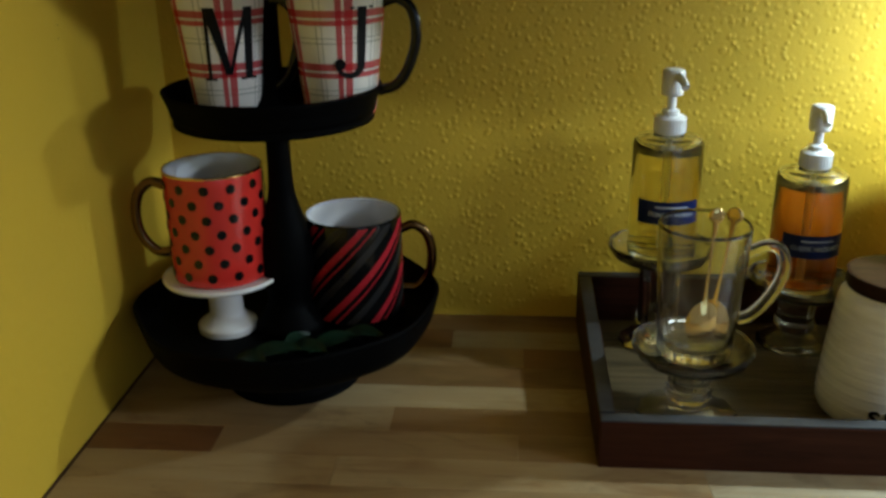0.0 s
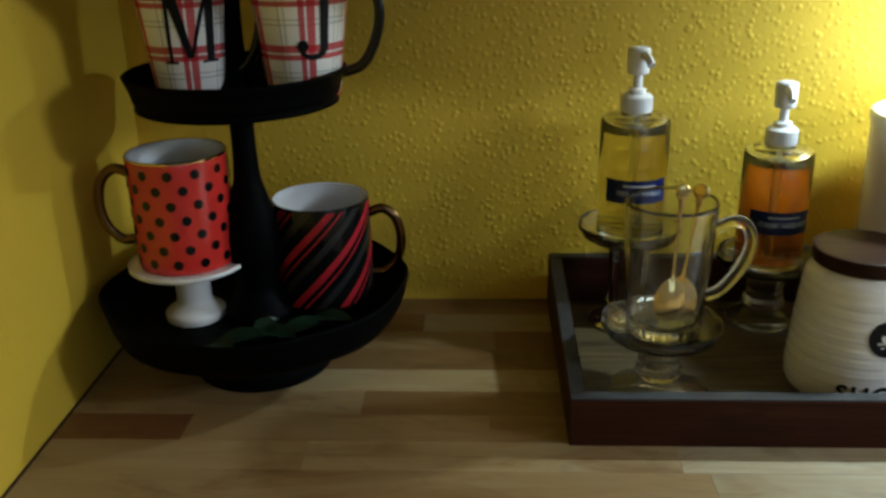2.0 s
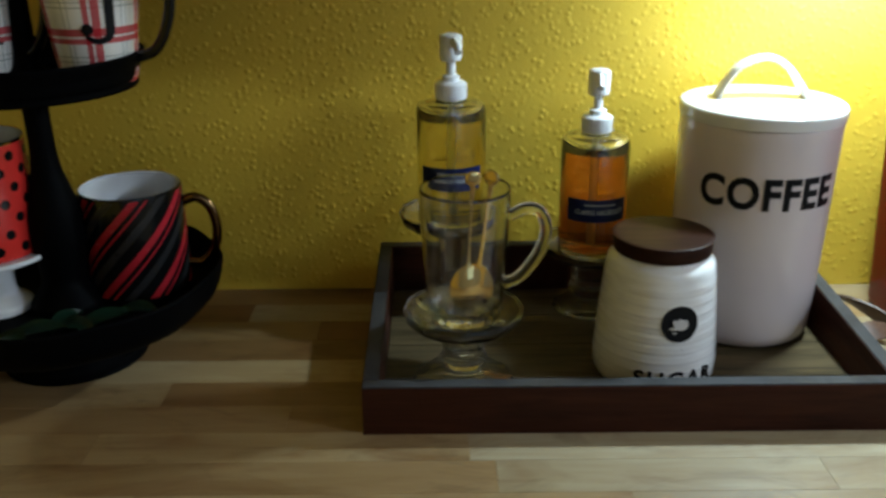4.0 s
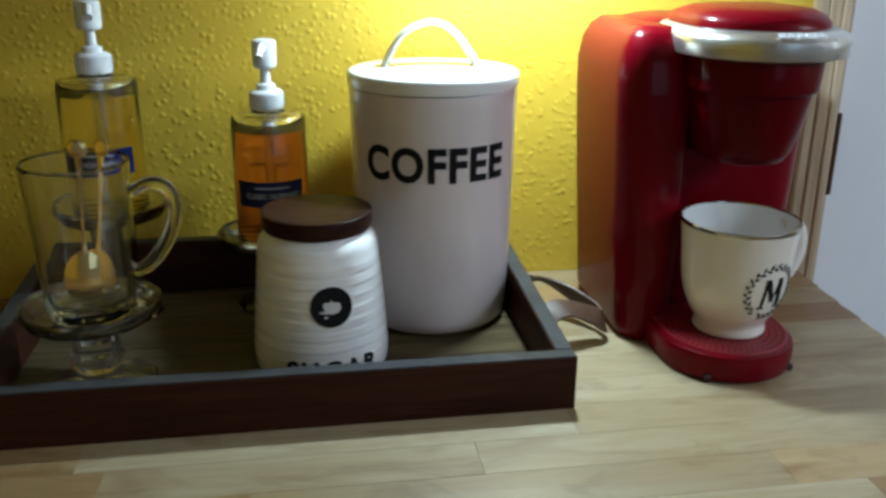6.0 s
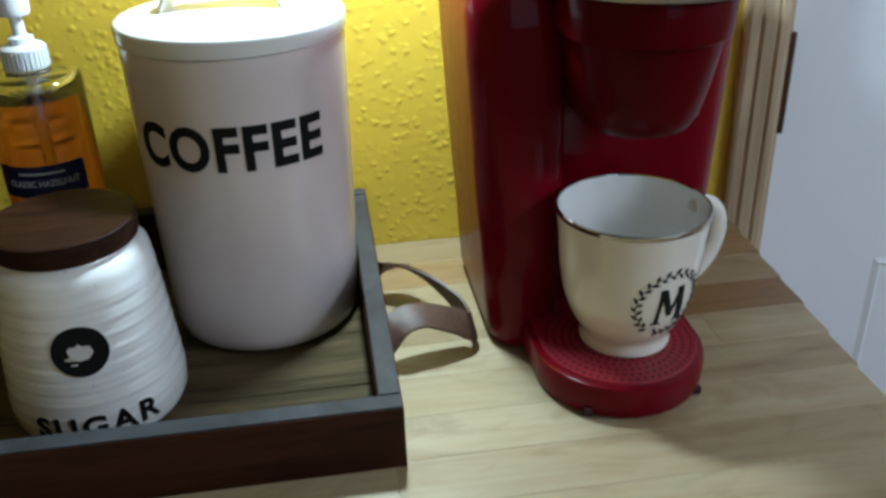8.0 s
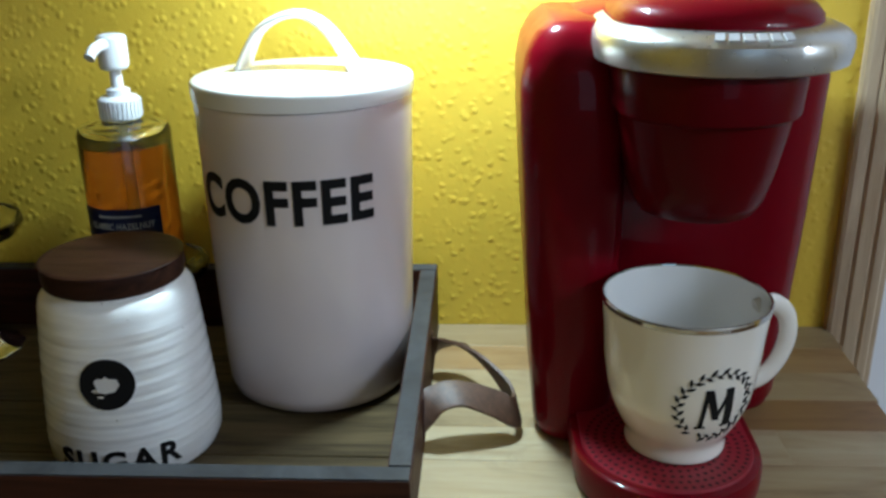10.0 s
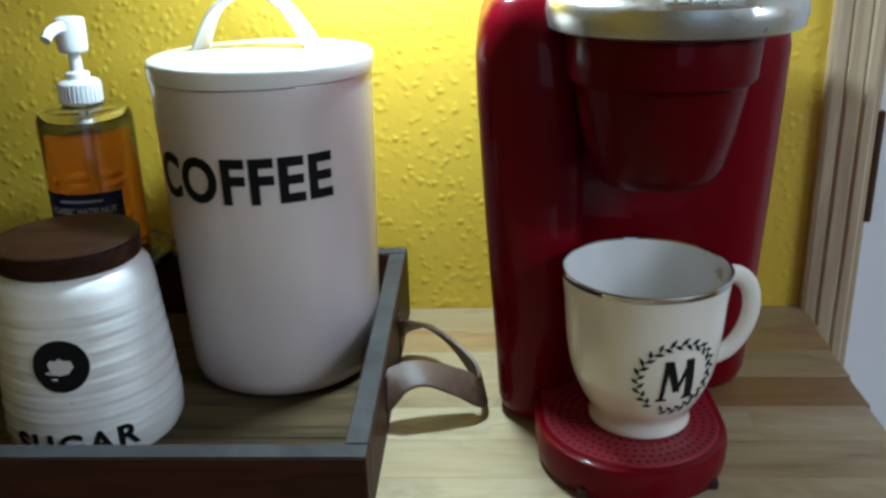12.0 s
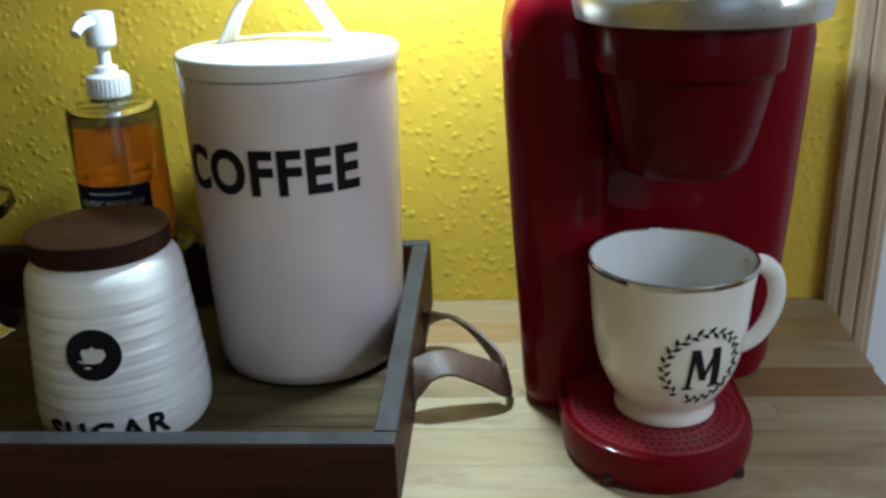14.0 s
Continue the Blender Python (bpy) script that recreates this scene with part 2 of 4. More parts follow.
M_GREY_STRIPE = plain("charcoal_stripe", (0.022, 0.020, 0.020), 0.3)
M_PLAID = plaid()
M_LEAF = plain("dark_green_leaf", (0.018, 0.06, 0.030), 0.4, 0, 0.3, 90)
M_WHITE_CERAMIC = plain("white_ceramic", (0.78, 0.77, 0.76), 0.25, coat=0.3)
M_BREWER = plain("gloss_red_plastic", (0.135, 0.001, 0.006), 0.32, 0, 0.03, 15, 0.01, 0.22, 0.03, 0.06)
# same red plastic as the housing, darkened to hold the brew head's shade
M_BREWER_SHADED = plain("shaded_red_plastic", (0.078, 0.0008, 0.003), 0.34, 0, 0.03, 15, 0.01, 0.12, 0.03, 0.05)
M_GRATE = plain("red_grate", (0.25, 0.006, 0.018), 0.4, 0, 0.05)
M_HOLE = plain("dark_hole", (0.03, 0.003, 0.004), 0.7)
M_SILVER = plain("brushed_silver", (0.62, 0.61, 0.58), 0.30, 0.9, 0.04)
M_LOGO = plain("pale_mark", (0.78, 0.78, 0.80), 0.4, 0.2)
M_MUG_CREAM = plain("ivory_glaze", (0.80, 0.74, 0.65), 0.16, 0, 0.03, 20, 0.03, 0.5)
M_MUG_IN = plain("grey_white_glaze", (0.80, 0.78, 0.75), 0.12, 0, 0.03, 20, 0.02, 0.8, 0.5, 0.02)
M_SILVER_LINE = plain("silver_rim", (0.50, 0.48, 0.45), 0.10, 1.0)


# ---------------------------------------------------------------- mesh tools
def link_mesh(name, bm, material, smooth=True, angle=40):
    bmesh.ops.recalc_face_normals(bm, faces=bm.faces)
    if smooth:
        for f in bm.faces:
            f.smooth = True
        for e in bm.edges:
            if len(e.link_faces) == 2 and e.calc_face_angle(0) > radians(angle):
                e.smooth = False
    me = bpy.data.meshes.new(name)
    bm.to_mesh(me)
    bm.free()
    me.materials.append(material)
    return new(name, me)


def part(name, bm, material, parent, label="", smooth=True, angle=40):
    ob = link_mesh(name, bm, material, smooth, angle)
    ob.parent = parent
    if label:
        tagged(ob, label)
    return ob


def letter_parts(bm, material, parent, label):
    """Every separate letter of a word becomes a part of its own."""
    left = set(bm.verts)
    while left:
        todo, seen = [next(v for v in bm.verts if v in left)], set()
        while todo:
            v = todo.pop()
            if v in seen:
                continue
            seen.add(v)
            todo += [e.other_vert(v) for e in v.link_edges]
        left -= seen
        out, copy = bmesh.new(), {}
        for v in bm.verts:
            if v in seen:
                copy[v] = out.verts.new(v.co)
        for f in bm.faces:
            if f.verts[0] in seen:
                out.faces.new([copy[v] for v in f.verts])
        part("letter", out, material, parent, label, smooth=False)
    bm.free()


def thing(name, place, label, category, group="", rz=0.0, size=(1, 1)):
    """An Empty at the base; size stretches it sideways and upwards."""
    ob = new(name)
    ob.matrix_world = pose(*place, 0, 0, rz) @ Matrix.Diagonal((size[0], size[0], size[1], 1))
    ob.empty_display_size = 0.02
    return tagged(ob, label, category, group)


def structure(name, bm, material, label="", category="", smooth=False):
    return tagged(link_mesh(name, bm, material, smooth), label, category, kind="structure")


def box(x0, y0, z0, x1, y1, z1, bevel=0.0, seg=2, bm=None):
    out = bm or bmesh.new()
    m = Matrix.Translation(((x0 + x1) / 2, (y0 + y1) / 2, (z0 + z1) / 2)) @ Matrix.Diagonal((x1 - x0, y1 - y0, z1 - z0, 1))
    made = bmesh.ops.create_cube(out, size=1, matrix=m)["verts"]
    if bevel:
        es = list({e for v in made for e in v.link_edges})
        bmesh.ops.bevel(out, geom=es, offset=bevel, segments=seg, profile=0.6, affect="EDGES")
    return out


def lathe(profile, seg=48, bm=None, cx=0.0, cy=0.0):
    """A turned body: (radius, height) pairs, a radius of 0 closes the end."""
    out = bm or bmesh.new()
    rings = []
    for r, z in profile:
        if r < 1e-6:
            rings.append([out.verts.new((cx, cy, z))])
        else:
            rings.append([out.verts.new((cx + r * math.cos(2 * math.pi * k / seg), cy + r * math.sin(2 * math.pi * k / seg), z)) for k in range(seg)])
    for a, b in zip(rings, rings[1:]):
        for k in range(seg):
            j = (k + 1) % seg
            if len(a) == 1 and len(b) == 1:
                continue
            if len(a) == 1:
                out.faces.new((a[0], b[j], b[k]))
            elif len(b) == 1:
                out.faces.new((a[k], a[j], b[0]))
            else:
                out.faces.new((a[k], a[j], b[j], b[k]))
    return out


def smooth_profile(points, steps=5):
    """Catmull-Rom through (radius, height) pairs."""
    out = []
    p = [points[0]] + list(points) + [points[-1]]
    for i in range(1, len(p) - 2):
        for s in range(steps):
            t = s / steps
            out.append(tuple(0.5 * (2 * p[i][k] + (p[i + 1][k] - p[i - 1][k]) * t + (2 * p[i - 1][k] - 5 * p[i][k] + 4 * p[i + 1][k] - p[i + 2][k]) * t * t + (3 * p[i][k] - p[i - 1][k] - 3 * p[i + 1][k] + p[i + 2][k]) * t ** 3) for k in (0, 1)))
    out.append(tuple(points[-1]))
    return [(max(r, 0.0), z) for r, z in out]


def spline(points, steps=6):
    out = []
    pts = [Vector(q) for q in points]
    p = [pts[0] * 2 - pts[1]] + pts + [pts[-1] * 2 - pts[-2]]
    for i in range(1, len(p) - 2):
        for s in range(steps):
            t = s / steps
            out.append(0.5 * (2 * p[i] + (p[i + 1] - p[i - 1]) * t + (2 * p[i - 1] - 5 * p[i] + 4 * p[i + 1] - p[i + 2]) * t * t + (3 * p[i] - p[i - 1] - 3 * p[i + 1] + p[i + 2]) * t ** 3))
    out.append(pts[-1])
    return out


def sweep(points, section, up=(0, 0, 1), bm=None, widths=None):
    """Carries a closed section (side, up pairs) along a path."""
    out = bm or bmesh.new()
    rings = []
    for i, q in enumerate(points):
        d = (points[min(i + 1, len(points) - 1)] - points[max(i - 1, 0)]).normalized()
        side = d.cross(Vector(up))
        side = side.normalized() if side.length > 1e-5 else Vector((1, 0, 0))
        top = side.cross(d).normalized()
        k = widths[i] if widths else 1.0
        rings.append([out.verts.new(q + side * a * k + top * b * k) for a, b in section])
    n = len(section)
    for a, b in zip(rings, rings[1:]):
        for k in range(n):
            out.faces.new((a[k], a[(k + 1) % n], b[(k + 1) % n], b[k]))
    out.faces.new(rings[0][::-1])
    out.faces.new(rings[-1])
    return out


def oval(a, b, n=10):
    return [(a * math.cos(2 * math.pi * k / n), b * math.sin(2 * math.pi * k / n)) for k in range(n)]


def loft(loops, caps=True, bm=None):
    """Skins closed loops of equal length."""
    out = bm or bmesh.new()
    rings = [[out.verts.new(q) for q in lp] for lp in loops]
    n = len(rings[0])
    for a, b in zip(rings, rings[1:]):
        for k in range(n):
            out.faces.new((a[k], a[(k + 1) % n], b[(k + 1) % n], b[k]))
    if caps:
        out.faces.new(rings[0][::-1])
        out.faces.new(rings[-1])
    return out


def ushape(cx, half, front, back, z, n=20, corner=0.012, shift=0.0):
    """A plan loop: round in front, straight sides, rounded back corners."""
    pts = []
    cy = front + half
    for k in range(n + 1):
        a = math.pi + math.pi * k / n
        pts.append((cx + half * math.cos(a), cy + half * math.sin(a) + shift, z))
    for k in range(5):
        a = math.pi / 2 * k / 4
        pts.append((cx + half - corner + corner * math.cos(a), back - corner + corner * math.sin(a) + shift, z))
    for k in range(5):
        a = math.pi / 2 + math.pi / 2 * k / 4
        pts.append((cx - half + corner + corner * math.cos(a), back - corner + corner * math.sin(a) + shift, z))
    return pts


def roundrect(x0, y0, x1, y1, z, r, n=6):
    pts = []
    for cx, cy, a0 in ((x1 - r, y1 - r, 0), (x0 + r, y1 - r, 90), (x0 + r, y0 + r, 180), (x1 - r, y0 + r, 270)):
        for k in range(n + 1):
            a = radians(a0 + 90 * k / n)
            pts.append((cx + r * math.cos(a), cy + r * math.sin(a), z))
    return pts


def letters(text, size, depth=0.0006, squeeze=1.0, bold=0.0, spacing=1.0):
    """A word as a mesh in the xz plane, centred, facing -y."""
    cu = bpy.data.curves.new("word", "FONT")
    cu.body, cu.size, cu.align_x, cu.align_y = text, size, "CENTER", "CENTER"
    cu.extrude, cu.offset, cu.space_character = depth / 2, bold, spacing
    cu.resolution_u = 4
    ob = new("word", cu)
    me = bpy.data.meshes.new_from_object(ob.evaluated_get(bpy.context.evaluated_depsgraph_get()))
    bpy.data.objects.remove(ob)
    bm = bmesh.new()
    bm.from_mesh(me)
    bpy.data.meshes.remove(me)
    for v in bm.verts:
        v.co = Vector((v.co.x * squeeze, -v.co.z, v.co.y))
    return bm


def wrap(bm, radius, turn, z, taper=0.0, slices=24):
    """Bends a flat mesh (x along, z up, y depth) round an upright axis; turn in radians is where x = 0 comes to lie."""
    xs = [v.co.x for v in bm.verts]
    lo, hi = min(xs), max(xs)
    for k in range(1, slices):
        x = lo + (hi - lo) * k / slices
        bmesh.ops.bisect_plane(bm, geom=list(bm.verts) + list(bm.edges) + list(bm.faces), plane_co=(x, 0, 0), plane_no=(1, 0, 0))
    for v in bm.verts:
        r = radius + taper * v.co.z
        a = turn + v.co.x / radius
        rr = r - v.co.y
        v.co = Vector((rr * math.cos(a), rr * math.sin(a), v.co.z + z))
    return bm


def patch(radius_at, shape, turn, z, lift=0.0006, bm=None):
    """A thin printed patch on a turned body; shape is a closed list of (along, up)."""
    out = bm or bmesh.new()

    def place(a, b, up):
        r = radius_at(z + b) + up
        t = turn + a / max(radius_at(z), 1e-4)
        return out.verts.new((r * math.cos(t), r * math.sin(t), z + b))

    top = [place(a, b, lift) for a, b in shape]
    low = [place(a, b, -0.0004) for a, b in shape]
    n = len(shape)
    out.faces.new(top)
    for k in range(n):
        out.faces.new((low[k], low[(k + 1) % n], top[(k + 1) % n], top[k]))
    return out


def profile_radius(profile):
    prof = sorted(((z, r) for r, z in profile))

    def at(z):
        if z <= prof[0][0]:
            return prof[0][1]
        for (za, ra), (zb, rb) in zip(prof, prof[1:]):
            if za <= z <= zb:
                return ra + (rb - ra) * (z - za) / max(zb - za, 1e-6)
        return prof[-1][1]

    return at


# ---------------------------------------------------------------- the room
TOP = 0.90          # worktop height
BACK = 0.2957       # face of the back wall
LEFT = -0.448        # face of the left wall
FRONT = -0.36       # front edge of the worktop
ROOM_R, ROOM_B, HIGH = 2.40, -2.60, 2.40

structure("wall_back", box(LEFT - 0.12, BACK, 0, 0.817, BACK + 0.12, HIGH), M_WALL, "yellow knockdown-textured painted wall behind the worktop", "wall")
structure("wall_over_door", box(0.817, BACK, 2.06, 1.62, BACK + 0.12, HIGH), M_WALL, "yellow painted wall over the door", "wall")
structure("wall_beside_door", box(1.62, BACK, 0, ROOM_R + 0.12, BACK + 0.12, HIGH), M_WALL, "yellow painted wall beside the door", "wall")
structure("wall_left", box(LEFT - 0.12, ROOM_B, 0, LEFT, BACK, HIGH), M_WALL_SIDE, "smooth yellow painted side wall", "wall")
structure("wall_right", box(ROOM_R, ROOM_B, 0, ROOM_R + 0.12, BACK, HIGH), M_WHITE_WALL, "plain painted wall", "wall")
structure("floor", box(LEFT - 0.12, ROOM_B - 0.12, -0.1, ROOM_R + 0.12, BACK + 0.12, 0), M_FLOOR, "brown board floor", "floor")
structure("ceiling", box(LEFT - 0.12, ROOM_B - 0.12, HIGH, ROOM_R + 0.12, BACK + 0.12, HIGH + 0.1), M_WHITE_WALL, "plain white ceiling", "ceiling")
# the unseen wall behind the camera, with an opening behind the added fill light
rear = bmesh.new()
for x0, z0, x1, z1 in ((LEFT - 0.12, 0, 0.80, HIGH), (1.80, 0, ROOM_R + 0.12, HIGH), (0.80, 0, 1.80, 0.95), (0.80, 2.12, 1.80, HIGH)):
    box(x0, ROOM_B - 0.12, z0, x1, ROOM_B, z1, bm=rear)
structure("wall_rear", rear, M_WHITE_WALL, "plain unseen wall with an opening behind the fill light", "wall")

# unseen box added to keep lamp light off the wall; carries the small light
structure("wall_soffit", box(LEFT, -0.06, 1.352, 0.776, BACK - 0.001, HIGH - 0.001), M_WHITE_WALL, "plain unseen box over the worktop, added to block lamp light", "wall")

# cabinet carcass that carries the worktop
carcass = box(LEFT, FRONT + 0.05, 0.10, 0.735, BACK, TOP - 0.045)
box(LEFT, FRONT + 0.11, 0.0, 0.735, BACK, 0.10, bm=carcass)
structure("base_cabinet", carcass, M_CABINET, "white painted base cabinet under the worktop", "cabinet")


# door casing, door and hinge
cas = bmesh.new()
loft([[(x, y, z) for x, y in ((0.781, BACK), (0.781, BACK - 0.009), (0.784, BACK - 0.011), (0.791, BACK - 0.0115), (0.793, BACK - 0.010), (0.795, BACK - 0.013), (0.804, BACK - 0.0150), (0.806, BACK - 0.0135), (0.808, BACK - 0.0165), (0.814, BACK - 0.0170), (0.816, BACK - 0.015), (0.817, BACK))] for z in (0.0, 1.0, 2.10)], True, cas)
casing = structure("door_casing", cas, M_CASING, "pale unpainted wooden door casing", "casing")
part("jamb", box(0.8172, BACK - 0.006, 0, 0.8245, BACK + 0.12, 2.06, 0.001), M_CASING, casing)
part("head_casing", box(0.781, BACK - 0.015, 2.1005, 1.66, BACK, 2.16, 0.003), M_CASING, casing)
part("right_casing", box(1.612, BACK - 0.015, 0, 1.655, BACK, 2.10, 0.003), M_CASING, casing)


def six_panel_door():
    x0, x1, y0, y1 = 0.828, 1.608, BACK + 0.006, BACK + 0.041
    leaf = structure("door_1", box(x0, y0 + 0.008, 0.01, x1, y1, 2.04), M_DOOR, "white painted six-panel door, closed", "door")
    cols = ((x0 + 0.127, x0 + 0.345), (x1 - 0.345, x1 - 0.133))
    rows = ((0.22, 0.828), (0.974, 1.62), (1.72, 1.92))
    z = 0.01
    for a, b in rows + ((2.04, 2.04),):
        part("rail", box(x0, y0, z, x1, y0 + 0.008, a, 0.0), M_DOOR, leaf, smooth=False)
        z = b
    for a, b in rows:
        for c0, c1 in ((x0, cols[0][0]), (cols[0][1], cols[1][0]), (cols[1][1], x1)):
            part("stile", box(c0, y0, a, c1, y0 + 0.008, b), M_DOOR, leaf, smooth=False)
        for c0, c1 in cols:
            bm = loft([[(c0, y0, a), (c1, y0, a), (c1, y0, b), (c0, y0, b)],
                       [(c0 + 0.006, y0 - 0.003, a + 0.006), (c1 - 0.006, y0 - 0.003, a + 0.006), (c1 - 0.006, y0 - 0.003, b - 0.006), (c0 + 0.006, y0 - 0.003, b - 0.006)],
                       [(c0 + 0.018, y0 + 0.006, a + 0.018), (c1 - 0.018, y0 + 0.006, a + 0.018), (c1 - 0.018, y0 + 0.006, b - 0.018), (c0 + 0.018, y0 + 0.006, b - 0.018)],
                       [(c0 + 0.040, y0 + 0.0005, a + 0.040), (c1 - 0.040, y0 + 0.0005, a + 0.040), (c1 - 0.040, y0 + 0.0005, b - 0.040), (c0 + 0.040, y0 + 0.0005, b - 0.040)]])
            part("panel", bm, M_DOOR, leaf, smooth=False)
    for zc in (0.28, 1.021, 1.82):
        hinge = part("hinge", lathe([(0, zc - 0.046), (0.0036, zc - 0.045), (0.0036, zc + 0.045), (0, zc + 0.046)], 14, cx=0.8260, cy=BACK - 0.004), M_BRONZE, leaf, "dark bronze butt hinge")
        part("hinge_leaf", box(0.8247, BACK - 0.003, zc - 0.044, 0.8300, BACK + 0.0055, zc + 0.044), M_BRONZE, hinge)
    return leaf


six_panel_door()


# ---------------------------------------------------------------- the tray and what stands on it
FLOOR_Z = 0.907     # upper face of the tray's floor


def serving_tray():
    t = thing("serving_tray", (0, 0, TOP), "dark mahogany-stained serving tray with worn grey edges, on the worktop", "tray")
    w, d, th = 0.452, 0.2885, 0.014
    hf, hb = 0.0445, 0.0590

    def board(name, x0, y0, x1, y1, along_x, material):
        za, zb = (hf if y0 < 0.1 else hb), (hf if y1 < 0.1 else hb)
        e = 0.0022
        lo = roundrect(x0, y0, x1, y1, 0.0, 0.001, 2)
        up = [(x, y, za + (zb - za) * (y - y0) / (y1 - y0) - 0.0012) for x, y, _ in lo]
        ob = part(name, loft([lo, up]), material, t, smooth=False)
        inner = [(min(max(x, x0 + e * 0.4), x1 - e * 0.4), min(max(y, y0 + e * 0.4), y1 - e * 0.4), z) for x, y, z in up]
        cap = [(x, y, z + 0.0012) for x, y, z in inner]
        part("worn_edge", loft([inner, cap]), M_TRAY_EDGE, ob, "grey worn top edge", smooth=False)

    board("front_board", 0, 0, w, th, True, M_TRAY)
    board("back_board", 0, d - th, w, d, True, M_TRAY)
    board("side_board", 0, th, th, d - th, False, M_TRAY_SIDE)
    board("side_board", w - th, th, w, d - th, False, M_TRAY_SIDE)
    n = 4
    for k in range(n):
        y0 = th + (d - 2 * th) * k / n
        part("floor_board", box(th, y0 + 0.0006, 0.001, w - th, y0 + (d - 2 * th) / n - 0.0006, 0.007, 0.0008, 1), M_TRAY_FLOOR, t, "grey-brown floor board", smooth=False)
    # leather loop through two slots in the right-hand board
    for y0 in (0.1010, 0.1970):
        part("slot", box(w - 0.0005, y0 - 0.0035, 0.006, w + 0.0008, y0 + 0.0035, 0.040, 0.0003, 1), M_HOLE, t, "dark slot", smooth=False)
    path = spline([(w - 0.002, 0.197, 0.0240), (w + 0.008, 0.198, 0.0300), (w + 0.022, 0.190, 0.0325), (w + 0.043, 0.166, 0.0270), (w + 0.0605, 0.136, 0.0180),
                   (w + 0.0610, 0.119, 0.0175), (w + 0.047, 0.116, 0.0260), (w + 0.024, 0.113, 0.0350), (w + 0.008, 0.108, 0.0330), (w - 0.002, 0.101, 0.0230)], 6)
    tilts = ((0.0, 0), (0.08, 45), (0.20, 64), (0.32, 30), (0.42, 8), (0.54, 15), (0.62, 50), (0.76, 70), (0.90, 62), (1.0, 15))
    bm = bmesh.new()
    rings = []
    for i, q in enumerate(path):
        dd = (path[min(i + 1, len(path) - 1)] - path[max(i - 1, 0)]).normalized()
        side = dd.cross(Vector((0, 0, 1))).normalized()
        f = i / (len(path) - 1)
        tilt = 0.0
        for (fa, ta), (fb, tb) in zip(tilts, tilts[1:]):
            if fa <= f <= fb:
                tilt = radians(ta + (tb - ta) * (f - fa) / (fb - fa))
        up = (Vector((0, 0, 1)) * math.cos(tilt) + side * math.sin(tilt))
        nor = dd.cross(up).normalized()
        h, e = 0.0108, 0.0011
        rings.append([bm.verts.new(q + up * a + nor * b) for a, b in ((-h, -e), (-h * 0.9, -e * 1.3), (h * 0.9, -e * 1.3), (h, -e), (h, e), (h * 0.9, e * 1.3), (-h * 0.9, e * 1.3), (-h, e))])
    for a, b in zip(rings, rings[1:]):
        for k in range(8):
            bm.faces.new((a[k], a[(k + 1) % 8], b[(k + 1) % 8], b[k]))
    bm.faces.new(rings[0][::-1])
    bm.faces.new(rings[-1])
    part("strap_handle", bm, M_LEATHER, t, "brown leather strap handle, twisted loop")
    return t


serving_tray()


def coffee_canister():
    t = thing("coffee_canister", (0.3681, 0.1927, FLOOR_Z), "tall cream canister lettered COFFEE with white lid, on tray", "canister")
    wall = [(0, 0), (0.054, 0), (0.0620, 0.0012), (0.0668, 0.005), (0.0688, 0.013), (0.0700, 0.04), (0.0712, 0.08), (0.0726, 0.14), (0.0738, 0.2030), (0.0741, 0.2135), (0.0735, 0.2155), (0.0700, 0.2155), (0.0690, 0.2090), (0.066, 0.02), (0, 0.012)]
    part("body", lathe(wall, 72), M_CREAM, t)
    letter_parts(wrap(letters("COFFEE", 0.0400, 0.0012, 0.885, 0.0013, 1.09), 0.0730, -1.685, 0.1570, 0.025, 40), M_BLACK_PRINT, t, "black printed letter of the word COFFEE")
    lid = part("lid", lathe(smooth_profile([(0, 0.2160), (0.060, 0.2160), (0.0735, 0.2162), (0.0752, 0.2176), (0.0756, 0.2230), (0.0752, 0.2268), (0.0730, 0.2286), (0.066, 0.2294), (0.045, 0.2315), (0.020, 0.2333), (0.0, 0.2338)], 4), 72), M_LID_WHITE, t, "white low-domed lid")
    arch = spline([(-0.0410, 0, 0.2295), (-0.0370, 0, 0.2390), (-0.0260, 0, 0.2570), (-0.0100, 0, 0.2665), (0.0060, 0, 0.2680), (0.0210, 0, 0.2595), (0.0340, 0, 0.2425), (0.0410, 0, 0.2295)], 6)
    wid = [1.30 - 0.34 * math.sin(math.pi * i / (len(arch) - 1)) for i in range(len(arch))]
    h = part("handle", sweep(arch, oval(0.0030, 0.0112, 14), (0, 1, 0.01), None, wid), M_LID_WHITE, lid, "white arched band handle")
    h.matrix_local = pose(-0.002, 0, 0, 0, 0, -8)
    return t


coffee_canister()


